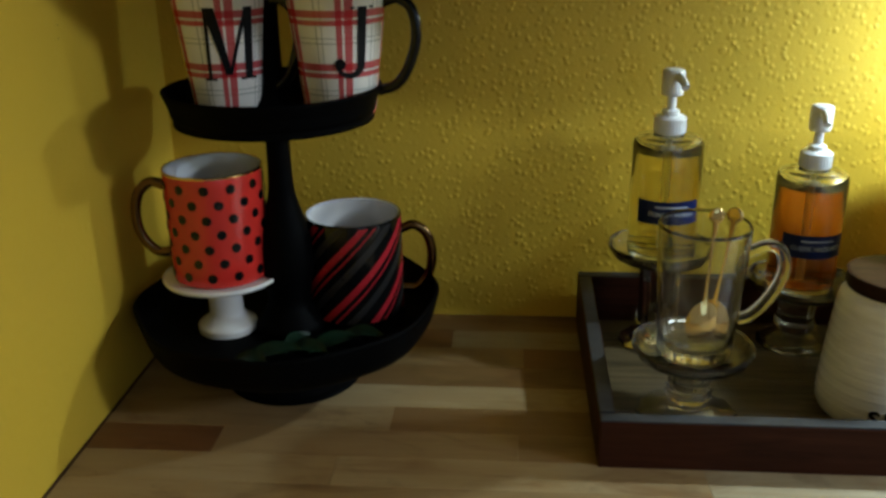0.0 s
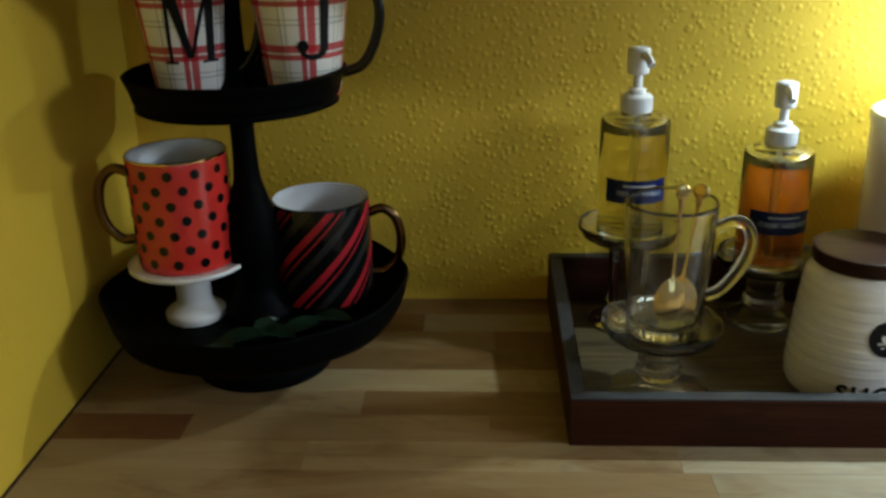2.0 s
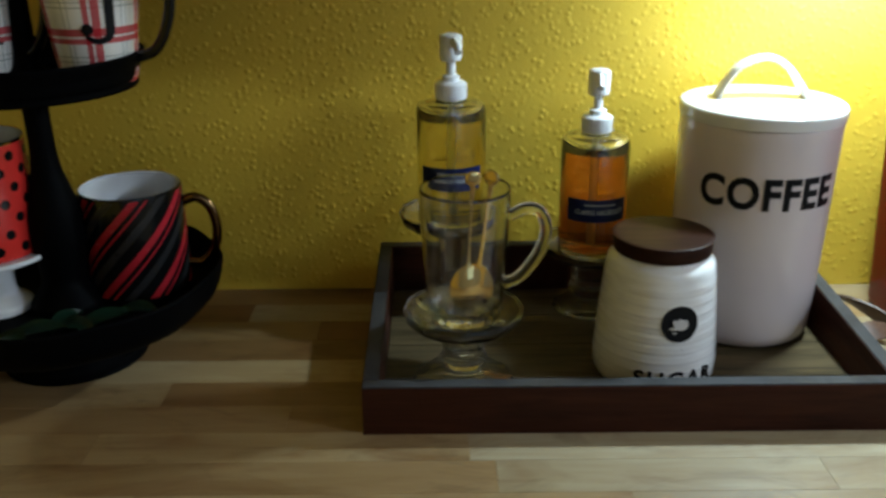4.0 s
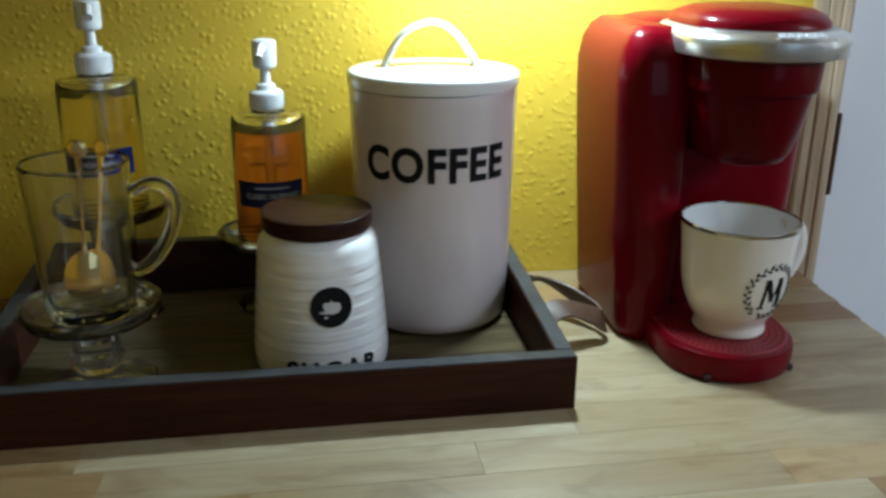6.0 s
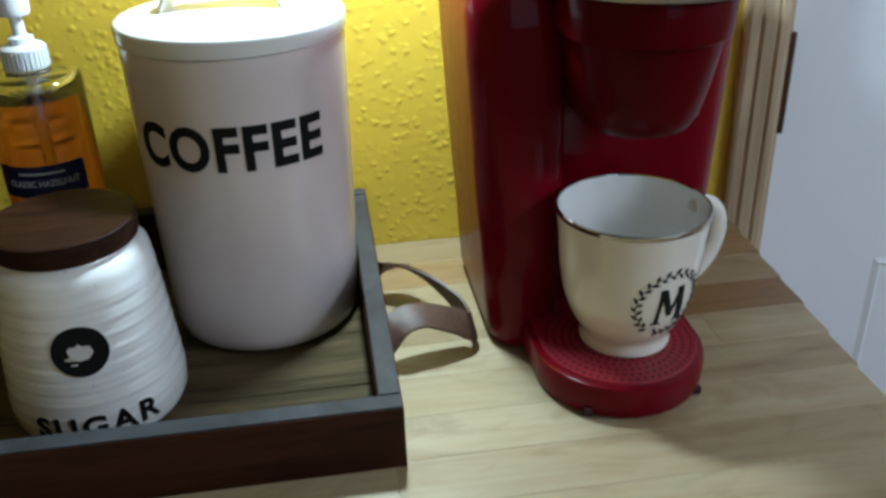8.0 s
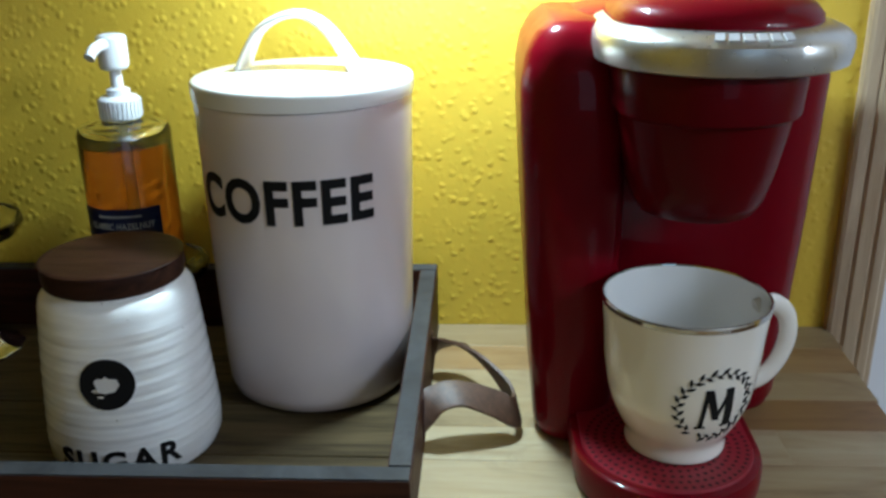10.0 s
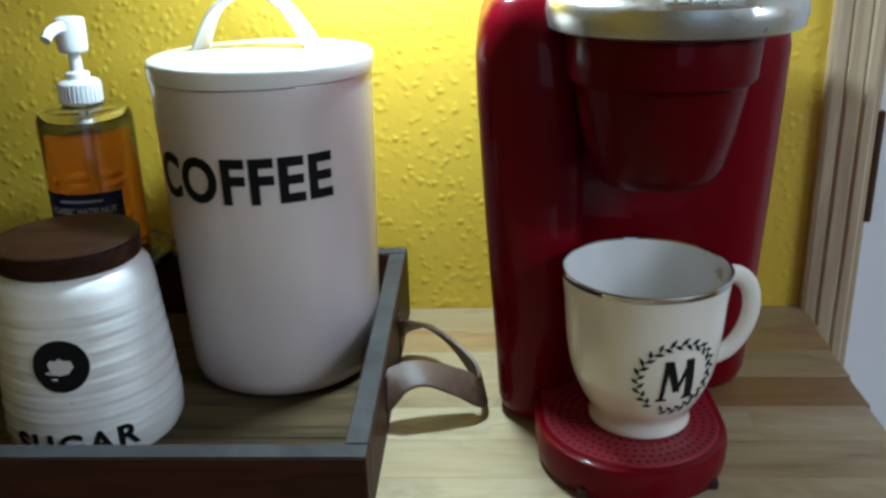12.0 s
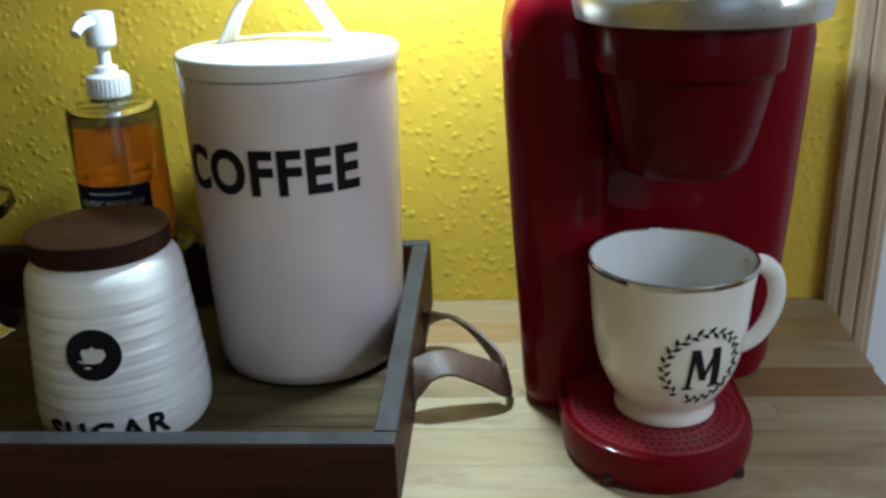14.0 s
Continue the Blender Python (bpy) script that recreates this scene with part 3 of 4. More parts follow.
def sugar_jar():
    t = thing("sugar_jar", (0.2605, 0.0960, FLOOR_Z), "cream ribbed jar lettered SUGAR with dark wooden lid, on tray", "jar")
    base = [(0, 0), (0.045, 0), (0.0515, 0.002), (0.0545, 0.008), (0.0550, 0.018)]
    ribs = []
    for k in range(60):
        z = 0.018 + 0.083 * k / 59
        r = 0.0550 - 0.0065 * (k / 59) ** 1.2 + 0.00020 * math.sin(z * 2 * math.pi / 0.0105) + 0.00016 * math.sin(z * 2 * math.pi / 0.0047 + 1)
        ribs.append((r, z))
    top = [(0.0480, 0.106), (0.0466, 0.112), (0.0440, 0.1155), (0.0412, 0.1170), (0.0402, 0.1190), (0.0382, 0.1190), (0.038, 0.10), (0.050, 0.02), (0, 0.012)]
    prof = base + ribs + top
    part("body", lathe(prof, 72), M_RIB, t)
    at = profile_radius(base + ribs + top[:3])
    disc = [(0.0162 * math.cos(2 * math.pi * k / 28), 0.0162 * math.sin(2 * math.pi * k / 28)) for k in range(28)]
    badge = part("badge", patch(at, disc, -1.42, 0.0700, 0.0010), M_BLACK_PRINT, t, "round black badge")
    blob = [(-0.0085, 0.0030), (-0.0060, -0.0050), (-0.0010, -0.0078), (0.0055, -0.0062), (0.0090, -0.0010), (0.0075, 0.0050), (0.0020, 0.0060), (-0.0005, 0.0085), (-0.0030, 0.0055), (-0.0070, 0.0062)]
    part("badge_mark", patch(at, [(a * 0.80, b * 0.66) for a, b in blob], -1.42, 0.0700, 0.0018), M_BADGE_WHITE, badge, "plain pale shape")
    letter_parts(wrap(letters("SUGAR", 0.0200, 0.0008, 1.05, 0.0006, 1.22), 0.0553, -1.42, 0.0175, 0.0, 30), M_BLACK_PRINT, t, "black printed letter of the word SUGAR")
    part("lid", lathe(smooth_profile([(0, 0.1192), (0.036, 0.1192), (0.0412, 0.1196), (0.0428, 0.1218), (0.0432, 0.1275), (0.0426, 0.1325), (0.0402, 0.1342), (0.0, 0.1346)], 4), 64), M_DARK_LID, t, "dark walnut lid")
    return t


sugar_jar()


def flute(bm, count, depth):
    """Shallow flutes round a turned body."""
    for v in bm.verts:
        k = 1 - depth * abs(math.sin(count / 2 * math.atan2(v.co.y, v.co.x)))
        v.co.x *= k
        v.co.y *= k
    return bm


def glass_pedestal(place, height, wide=0.0450):
    t = thing("glass_pedestal", place, "clear pressed glass pedestal dish standing on the tray", "pedestal", "glass pedestals on the tray")
    h = height
    foot = smooth_profile([(0.0, 0.0), (wide - 0.005, 0.0), (wide, 0.0012), (wide, 0.0030), (wide - 0.009, 0.0060), (0.022, 0.0110), (0.0165, 0.0150), (0.0190, 0.0200), (0.0215, 0.0255), (0.0185, 0.0310), (0.0200, h - 0.024), (0.0240, h - 0.019)], 4)
    dish = smooth_profile([(0.0240, h - 0.019), (0.034, h - 0.0165), (0.0470, h - 0.0120), (0.0525, h - 0.0050), (0.0530, h - 0.0005), (0.0515, h + 0.0010), (0.0490, h - 0.0020), (0.0440, h - 0.0075), (0.034, h - 0.0105), (0.0, h - 0.0110)], 4)
    part("foot", flute(lathe(foot + [(0.0, h - 0.019)], 96), 12, 0.05), M_PRESSED, t)
    part("dish", flute(lathe([(0.0, h - 0.0187)] + dish, 96), 16, 0.018), M_PRESSED, t)
    return t


glass_pedestal((0.0855, 0.0775, FLOOR_Z), 0.072)
glass_pedestal((0.0772, 0.2235, FLOOR_Z), 0.110, 0.0370)
glass_pedestal((0.2216, 0.2285, FLOOR_Z), 0.0745, 0.0370)


def syrup_bottle(place, syrup, words, label, turn):
    t = thing("syrup_bottle", place, label, "bottle", "syrup bottles on the tray", 0)
    R, H = 0.0340, 0.122
    outer = [(0, 0.0005), (0.028, 0.0005), (0.0325, 0.0015), (R, 0.005), (R, H - 0.006), (R - 0.002, H - 0.0015), (0.029, H), (0.016, H + 0.001), (0.0135, H + 0.003), (0.0135, H + 0.008),
             (0.0115, H + 0.008), (0.0115, H + 0.001), (0.027, H - 0.003), (R - 0.0018, H - 0.007), (R - 0.0018, 0.008), (0.028, 0.006), (0, 0.006)]
    part("glass", lathe(outer, 56), M_GLASS, t)
    fill = H - 0.014
    part("syrup", lathe([(0, 0.0055), (0.028, 0.0055), (R - 0.0013, 0.0085), (R - 0.0013, fill), (R - 0.004, fill + 0.0004), (0, fill + 0.0002)], 48), syrup, t, "syrup filling")
    lab = bmesh.new()
    a = 0.95
    cols = 20
    shape = [(-a * R + 2 * a * R * k / cols, -0.0118) for k in range(cols + 1)] + [(a * R - 2 * a * R * k / cols, 0.0118) for k in range(cols + 1)]
    lo = [lab.verts.new(((R + 0.0005) * math.cos(-math.pi / 2 + x / R), (R + 0.0005) * math.sin(-math.pi / 2 + x / R), 0.0530 + z)) for x, z in shape]
    n = cols + 1
    for k in range(cols):
        lab.faces.new((lo[k], lo[k + 1], lo[2 * n - 2 - k], lo[2 * n - 1 - k]))
    bmesh.ops.solidify(lab, geom=list(lab.faces), thickness=-0.0004)
    lb = part("label", lab, M_LABEL, t, "navy blue label")
    part("label_word", wrap(letters(words, 0.0066, 0.0003, 0.84, 0.0001, 1.0), R + 0.0009, -math.pi / 2 + 0.05, 0.0515, 0, 16), M_LABEL_TEXT, lb, "pale lettering", smooth=False)
    strip = [(-0.016, -0.0008), (0.016, -0.0008), (0.016, 0.0008), (-0.016, 0.0008)]
    part("label_line", wrap(loft([[(x, 0.0, z) for x, z in strip], [(x, -0.0003, z) for x, z in strip]]), R + 0.0009, -math.pi / 2 + 0.05, 0.0592, 0, 10), M_LABEL_TEXT, lb, "small unreadable pale line", smooth=False)
    pump = part("pump", lathe([(0, H + 0.004), (0.0145, H + 0.004), (0.0150, H + 0.005), (0.0150, H + 0.0185), (0.0130, H + 0.0205), (0.0085, H + 0.021), (0.0085, H + 0.0255), (0.0062, H + 0.0265), (0.0045, H + 0.027), (0.0042, H + 0.044), (0, H + 0.044)], 36), M_PUMP, t, "white plastic pump")
    ribs = bmesh.new()
    for k in range(30):
        a = 2 * math.pi * k / 30
        m = Matrix.Rotation(a, 4, "Z") @ Matrix.Translation((0.0151, 0, H + 0.0115)) @ Matrix.Diagonal((0.0008, 0.0014, 0.0125, 1))
        bmesh.ops.create_cube(ribs, size=1, matrix=m)
    part("collar_rib", ribs, M_PUMP, pump, smooth=False)
    head = part("pump_head", lathe(smooth_profile([(0, H + 0.040), (0.0080, H + 0.040), (0.0100, H + 0.0415), (0.0106, H + 0.046), (0.0108, H + 0.060), (0.0100, H + 0.0640), (0.006, H + 0.0655), (0, H + 0.0657)], 3), 32), M_PUMP, pump)
    noz = sweep(spline([(0, -0.004, H + 0.0585), (0, -0.016, H + 0.0590), (0, -0.026, H + 0.0565), (0, -0.031, H + 0.0525)], 4), oval(0.0042, 0.0036, 10), (1, 0, 0))
    part("spout", noz, M_PUMP, head)
    head.matrix_local = pose(0, 0, 0, 0, 0, turn)
    part("dip_tube", lathe([(0, 0.012), (0.0030, 0.012), (0.0030, H - 0.003), (0.0070, H - 0.002), (0.0070, H + 0.005), (0, H + 0.005)], 16), M_TUBE, pump, "milky dip tube")
    return t


syrup_bottle((0.0772, 0.2260, FLOOR_Z + 0.0995), M_SYRUP_PALE, "FRENCH VANILLA", "bottle of pale yellow syrup with white pump, on glass pedestal", 12)
syrup_bottle((0.2216, 0.2330, FLOOR_Z + 0.0640), M_SYRUP_AMBER, "CLASSIC HAZELNUT", "bottle of amber syrup with white pump, on glass pedestal", -8)


def handle_loop(pts, a, b, steps=6):
    return sweep(spline(pts, steps), oval(a, b, 12), (0, 1, 0.01))


def glass_mug():
    t = thing("glass_mug", (0.0865, 0.0775, FLOOR_Z + 0.0615), "clear glass mug holding gold spoons, on a glass pedestal", "mug")
    prof = smooth_profile([(0, 0.0), (0.022, 0.0), (0.0290, 0.0015), (0.0325, 0.008), (0.0340, 0.03), (0.0370, 0.08), (0.0385, 0.116), (0.0388, 0.1195), (0.0378, 0.1205), (0.0368, 0.1190), (0.0350, 0.08), (0.0320, 0.03), (0.0295, 0.016), (0.022, 0.0125), (0, 0.012)], 4)
    body = lathe(prof, 96)
    for v in body.verts:
        f = max(0.0, 1 - v.co.z / 0.040)
        r = math.hypot(v.co.x, v.co.y)
        if r > 0.012:
            k = 1 - 0.05 * f * abs(math.sin(8 * math.atan2(v.co.y, v.co.x)))
            v.co.x *= k
            v.co.y *= k
    part("body", body, M_GLASS, t, "clear glass with a fluted thick foot")
    part("handle", handle_loop([(0.0345, 0, 0.034), (0.047, 0, 0.040), (0.062, 0, 0.060), (0.0690, 0, 0.082), (0.0640, 0, 0.099), (0.0520, 0, 0.103), (0.0375, 0, 0.096)], 0.0055, 0.0042), M_GLASS, t)
    return t


glass_mug()


def tea_spoon(m, label):
    t = thing("tea_spoon", (0, 0, 0), label, "spoon", "spoons in the glass mug")
    t.matrix_world = m
    bowl = bmesh.new()
    n, rings = 20, 6
    tops, lows = [], []
    for j in range(1, rings + 1):
        f = j / rings
        tops.append([(0.0150 * f * math.cos(2 * math.pi * k / n), -0.0035 * (1 - f * f) , 0.0195 * f * math.sin(2 * math.pi * k / n) * (1 + 0.10 * math.sin(2 * math.pi * k / n))) for k in range(n)])
        lows.append([(x, y + 0.0009, z) for x, y, z in tops[-1]])
    loft(lows[::-1] + [tops[-1]] + tops[:-1][::-1], True, bowl)
    part("bowl", bowl, M_GOLD, t)
    stem = spline([(0, 0.0000, 0.0185), (0, 0.0010, 0.026), (0, 0.0016, 0.050), (0, 0.0010, 0.075), (0, 0, 0.092)], 5)
    wid = [1.5 - 0.9 * math.sin(math.pi * i / (len(stem) - 1)) for i in range(len(stem))]
    part("stem", sweep(stem, oval(0.0020, 0.0012, 8), (0, 1, 0), None, wid), M_GOLD, t)
    knob = lathe(smooth_profile([(0, -0.0015), (0.0045, -0.0012), (0.0068, 0.0), (0.0045, 0.0012), (0, 0.0015)], 4), 20)
    bmesh.ops.rotate(knob, verts=knob.verts, matrix=Matrix.Rotation(radians(90), 3, "X"))
    bmesh.ops.translate(knob, verts=knob.verts, vec=(0, 0, 0.0965))
    part("finial", knob, M_GOLD, t, "round gold finial")
    return t


MUG_FLOOR = FLOOR_Z + 0.0615 + 0.0125
tea_spoon(pose(0.0885, 0.0610, MUG_FLOOR + 0.0235, -3, 3, 8), "polished gold teaspoon standing in the glass mug")
tea_spoon(pose(0.0955, 0.0655, MUG_FLOOR + 0.0235, -5, 6, -22), "polished gold teaspoon leaning in the glass mug")


# ---------------------------------------------------------------- the brewer
def coffee_brewer():
    t = thing("coffee_brewer", (0, 0, TOP), "glossy red coffee brewer with silver band, on the worktop", "coffee maker")
    cx = 0.6215
    # main housing behind the mug, and the tank housing that stands forward on the left
    def hull(z, grow):
        return roundrect(0.532 - grow, 0.142 - grow, 0.703 + 0.042 * min(z, 0.26) + grow, 0.272 + grow, z, 0.040 + grow * 0.5, 8)

    def tank(z, grow):
        return roundrect(0.5265 - 0.055 * min(z, 0.26) - grow, 0.105 - grow, 0.578 + grow, 0.260 + grow, z, 0.0245 + grow * 0.6, 8)

    zs = [(0.0, -0.010), (0.004, -0.003), (0.012, -0.0005), (0.05, 0.0), (0.14, 0.001), (0.20, 0.001), (0.236, 0.001), (0.256, -0.003), (0.269, -0.009), (0.277, -0.019), (0.2800, -0.030)]
    part("body", loft([hull(z, g) for z, g in zs]), M_BREWER, t, "glossy red housing")
    zt = [(0.0, -0.007), (0.004, -0.002), (0.012, 0.0), (0.05, 0.0), (0.14, 0.001), (0.21, 0.001), (0.240, 0.0), (0.258, -0.004), (0.270, -0.010), (0.2765, -0.018)]
    part("tank_housing", loft([tank(z, g) for z, g in zt]), M_BREWER, t, "glossy red tank housing")
    # brew head: a tapering bucket under the band
    hx = cx - 0.0045
    prof = [(0.1740, 0.026, 0.062), (0.1762, 0.0335, 0.0545), (0.184, 0.0385, 0.0490), (0.205, 0.0435, 0.0432), (0.228, 0.0475, 0.0385), (0.248, 0.0503, 0.0348), (0.274, 0.0515, 0.0335)]
    part("brew_head", loft([ushape(hx, h * 0.97, y + 0.010, 0.190, z - 0.004 - 0.09 * max(0, z - 0.184), 24, 0.02) for z, h, y in prof]), M_BREWER_SHADED, t, "red tapered brew head, its shade put into the colour")
    part("head_lip", loft([ushape(hx, 0.0497, 0.0444, 0.160, 0.2300, 24), ushape(hx, 0.0514, 0.0422, 0.160, 0.2318, 24), ushape(hx, 0.0532, 0.0406, 0.160, 0.2560, 24), ushape(hx, 0.0514, 0.0415, 0.160, 0.2582, 24)]), M_BREWER_SHADED, t)
    bx = cx + 0.0025
    band = [ushape(bx, h, y + 0.010, 0.182, z - 0.013, 28, 0.03, s) for z, h, y, s in ((0.2700, 0.0655, 0.0290, 0), (0.2715, 0.0690, 0.0250, 0), (0.2790, 0.0705, 0.0234, 0), (0.2855, 0.0698, 0.0242, 0), (0.2890, 0.0665, 0.0280, 0), (0.2920, 0.0600, 0.0370, 0), (0.2925, 0.0570, 0.0410, 0))]
    ring = part("band", loft(band), M_SILVER, t, "brushed silver band")
    # stub of the band where it runs into the housing
    part("lid", loft([ushape(cx, 0.0575, 0.0505, 0.178, 0.2794, 28, 0.03), ushape(cx, 0.0570, 0.0512, 0.178, 0.2835, 28, 0.03), ushape(cx, 0.0530, 0.0560, 0.174, 0.2885, 28, 0.03), ushape(cx, 0.0440, 0.0660, 0.166, 0.2925, 28, 0.03), ushape(cx, 0.030, 0.0810, 0.150, 0.2942, 28, 0.02)]), M_BREWER, t, "red domed lid")
    # maker's mark as plain bars on the band
    for k in range(6):
        a = -math.pi / 2 + 0.02 + (k - 2.5) * 0.105
        m = Matrix.Translation((bx + 0.0655 * math.cos(a), 0.1042 + 0.0655 * math.sin(a), 0.2775)) @ Matrix.Rotation(a + math.pi / 2, 4, "Z") @ Matrix.Rotation(radians(35), 4, "X") @ Matrix.Diagonal((0.0048, 0.0050, 0.0010, 1))
        bm = bmesh.new()
        bmesh.ops.create_cube(bm, size=1, matrix=m)
        part("mark", bm, M_LOGO, ring, "plain pale bar", smooth=False)
    # drip tray
    bx, by = 0.6055, 0.0714
    base = part("drip_tray", loft([ushape(bx, h, by - h, 0.135, z, 28, 0.01) for z, h in ((0.0, 0.0520), (0.0025, 0.0560), (0.010, 0.0576), (0.0200, 0.0577), (0.0238, 0.0566), (0.0252, 0.0540))]), M_BREWER, t, "red round-fronted drip tray")
    part("grate", loft([ushape(bx, 0.0525, by - 0.0525, 0.130, 0.0250, 28, 0.01), ushape(bx, 0.0518, by - 0.0518, 0.130, 0.0266, 28, 0.01)]), M_GRATE, base, "red perforated grate")
    holes = bmesh.new()
    for j in range(1, 10):
        r = 0.0054 * j
        n = max(6, int(2 * math.pi * r / 0.0050))
        for k in range(n):
            a = 2 * math.pi * k / n + j * 0.3
            x, y = bx + r * math.cos(a), by + r * math.sin(a)
            if y < 0.112:
                bmesh.ops.create_circle(holes, cap_ends=True, radius=0.00135, segments=8, matrix=Matrix.Translation((x, y, 0.02675)))
    part("grate_hole", holes, M_HOLE, base, "dark drain holes", smooth=False)
    for a in (-0.72, -2.20):
        x, y = bx + 0.0572 * math.cos(a), by + 0.0572 * math.sin(a)
        part("notch", box(x - 0.0028, y - 0.0022, 0.0015, x + 0.0028, y + 0.0022, 0.0075, 0.0008, 1), M_HOLE, base, "dark notch", smooth=False)
    return t


coffee_brewer()


def monogram_mug():
    z0 = TOP + 0.0272
    t = thing("monogram_mug", (0.6108, 0.0745, z0), "ivory mug with M in leaf wreath, on the drip tray", "mug", rz=0)
    out = [(0, 0.0012), (0.025, 0.0012), (0.0268, 0.0), (0.0296, 0.0), (0.0306, 0.002), (0.0300, 0.0075), (0.0312, 0.0120), (0.0365, 0.0215), (0.0422, 0.0370), (0.0452, 0.0570), (0.0468, 0.0790), (0.0488, 0.0965)]
    prof = smooth_profile(out, 4)
    inn = smooth_profile([(0.0474, 0.0970), (0.0455, 0.0790), (0.0439, 0.0570), (0.0409, 0.0380), (0.034, 0.0220), (0.020, 0.0145), (0, 0.014)], 4)
    part("body", lathe(prof + [(0.0487, 0.0973), (0.0482, 0.0977), (0.0475, 0.0975)], 64), M_MUG_CREAM, t)
    part("inside", lathe([(0.0475, 0.0975)] + inn, 64), M_MUG_IN, t, "grey-white glazed inside")
    part("rim_line", lathe([(0.0484, 0.0950), (0.0490, 0.0950), (0.0493, 0.0975), (0.0485, 0.0983), (0.0476, 0.0981), (0.0473, 0.0971), (0.0482, 0.0971)], 64), M_SILVER_LINE, t, "silver rim line")
    h = part("handle", handle_loop([(0.0450, 0, 0.0850), (0.0550, 0, 0.0880), (0.0650, 0, 0.0800), (0.0680, 0, 0.0655), (0.0640, 0, 0.0500), (0.0550, 0, 0.0385), (0.0405, 0, 0.0330)], 0.0058, 0.0040, 7), M_MUG_CREAM, t)
    h.matrix_local = pose(0, 0, 0, 0, 0, 12)
    at = profile_radius(prof)
    turn, zc = -1.27, 0.0460
    # the letter, with its serifs
    bm = bmesh.new()
    w, hh = 0.0088, 0.0112

    def quad(a, b, c, d):
        a, b, c, d = [(u * 1.14, v * 1.14) for u, v in (a, b, c, d)]
        steps = 8 if abs(c[1] - b[1]) > 0.004 else 1
        for k in range(steps):
            f, g = k / steps, (k + 1) / steps
            patch(at, [tuple(p[i] + (q[i] - p[i]) * h for i in (0, 1)) for p, q, h in ((a, d, f), (b, c, f), (b, c, g), (a, d, g))], turn, zc, 0.0007, bm)

    quad((-w + 0.0002, -hh), (-w + 0.0022, -hh), (-w + 0.0038, hh), (-w + 0.0018, hh))
    quad((-w + 0.0014, hh), (-w + 0.0056, hh), (0.0018, -hh * 0.62), (-0.0016, -hh * 0.62))
    quad((-0.0010, -hh * 0.62), (0.0006, -hh * 0.62), (w - 0.0020, hh), (w - 0.0036, hh))
    quad((w - 0.0054, hh), (w - 0.0012, hh), (w + 0.0008, -hh), (w - 0.0034, -hh))
    quad((-w - 0.0016, -hh - 0.0010), (-w + 0.0040, -hh - 0.0010), (-w + 0.0040, -hh), (-w - 0.0016, -hh))
    quad((w - 0.0046, -hh - 0.0010), (w + 0.0026, -hh - 0.0010), (w + 0.0026, -hh), (w - 0.0046, -hh))
    part("letter", bm, M_BLACK_PRINT, t, "black letter M", smooth=False)
    leaves = bmesh.new()
    rnd = random.Random(4)
    for k in range(46):
        a = 2 * math.pi * k / 46
        if abs(a - 4.2) < 0.16:
            continue
        rr = 0.0228 + 0.0015 * (1 if k % 2 else -1)
        lx, lz = rr * math.cos(a), rr * math.sin(a)
        d = a + math.pi / 2 + (0.75 if k % 2 else -0.75) + rnd.uniform(-0.2, 0.2)
        ln, wd = 0.0029 + rnd.uniform(-0.0004, 0.0004), 0.00110
        c, sn = math.cos(d), math.sin(d)
        patch(at, [(lx + c * u - sn * v, lz + sn * u + c * v) for u, v in ((-ln, 0), (0, -wd), (ln, 0), (0, wd))], turn, zc, 0.0006, leaves)
    tagged(part("wreath", leaves, M_BLACK_PRINT, t, smooth=False), "printed ring of small leaves", kind="stuff")
    return t


monogram_mug()


# ---------------------------------------------------------------- the tiered stand in the corner
SX, SY = -0.2905, 0.1480
LOW = 0.9525         # upper face of the lower tier


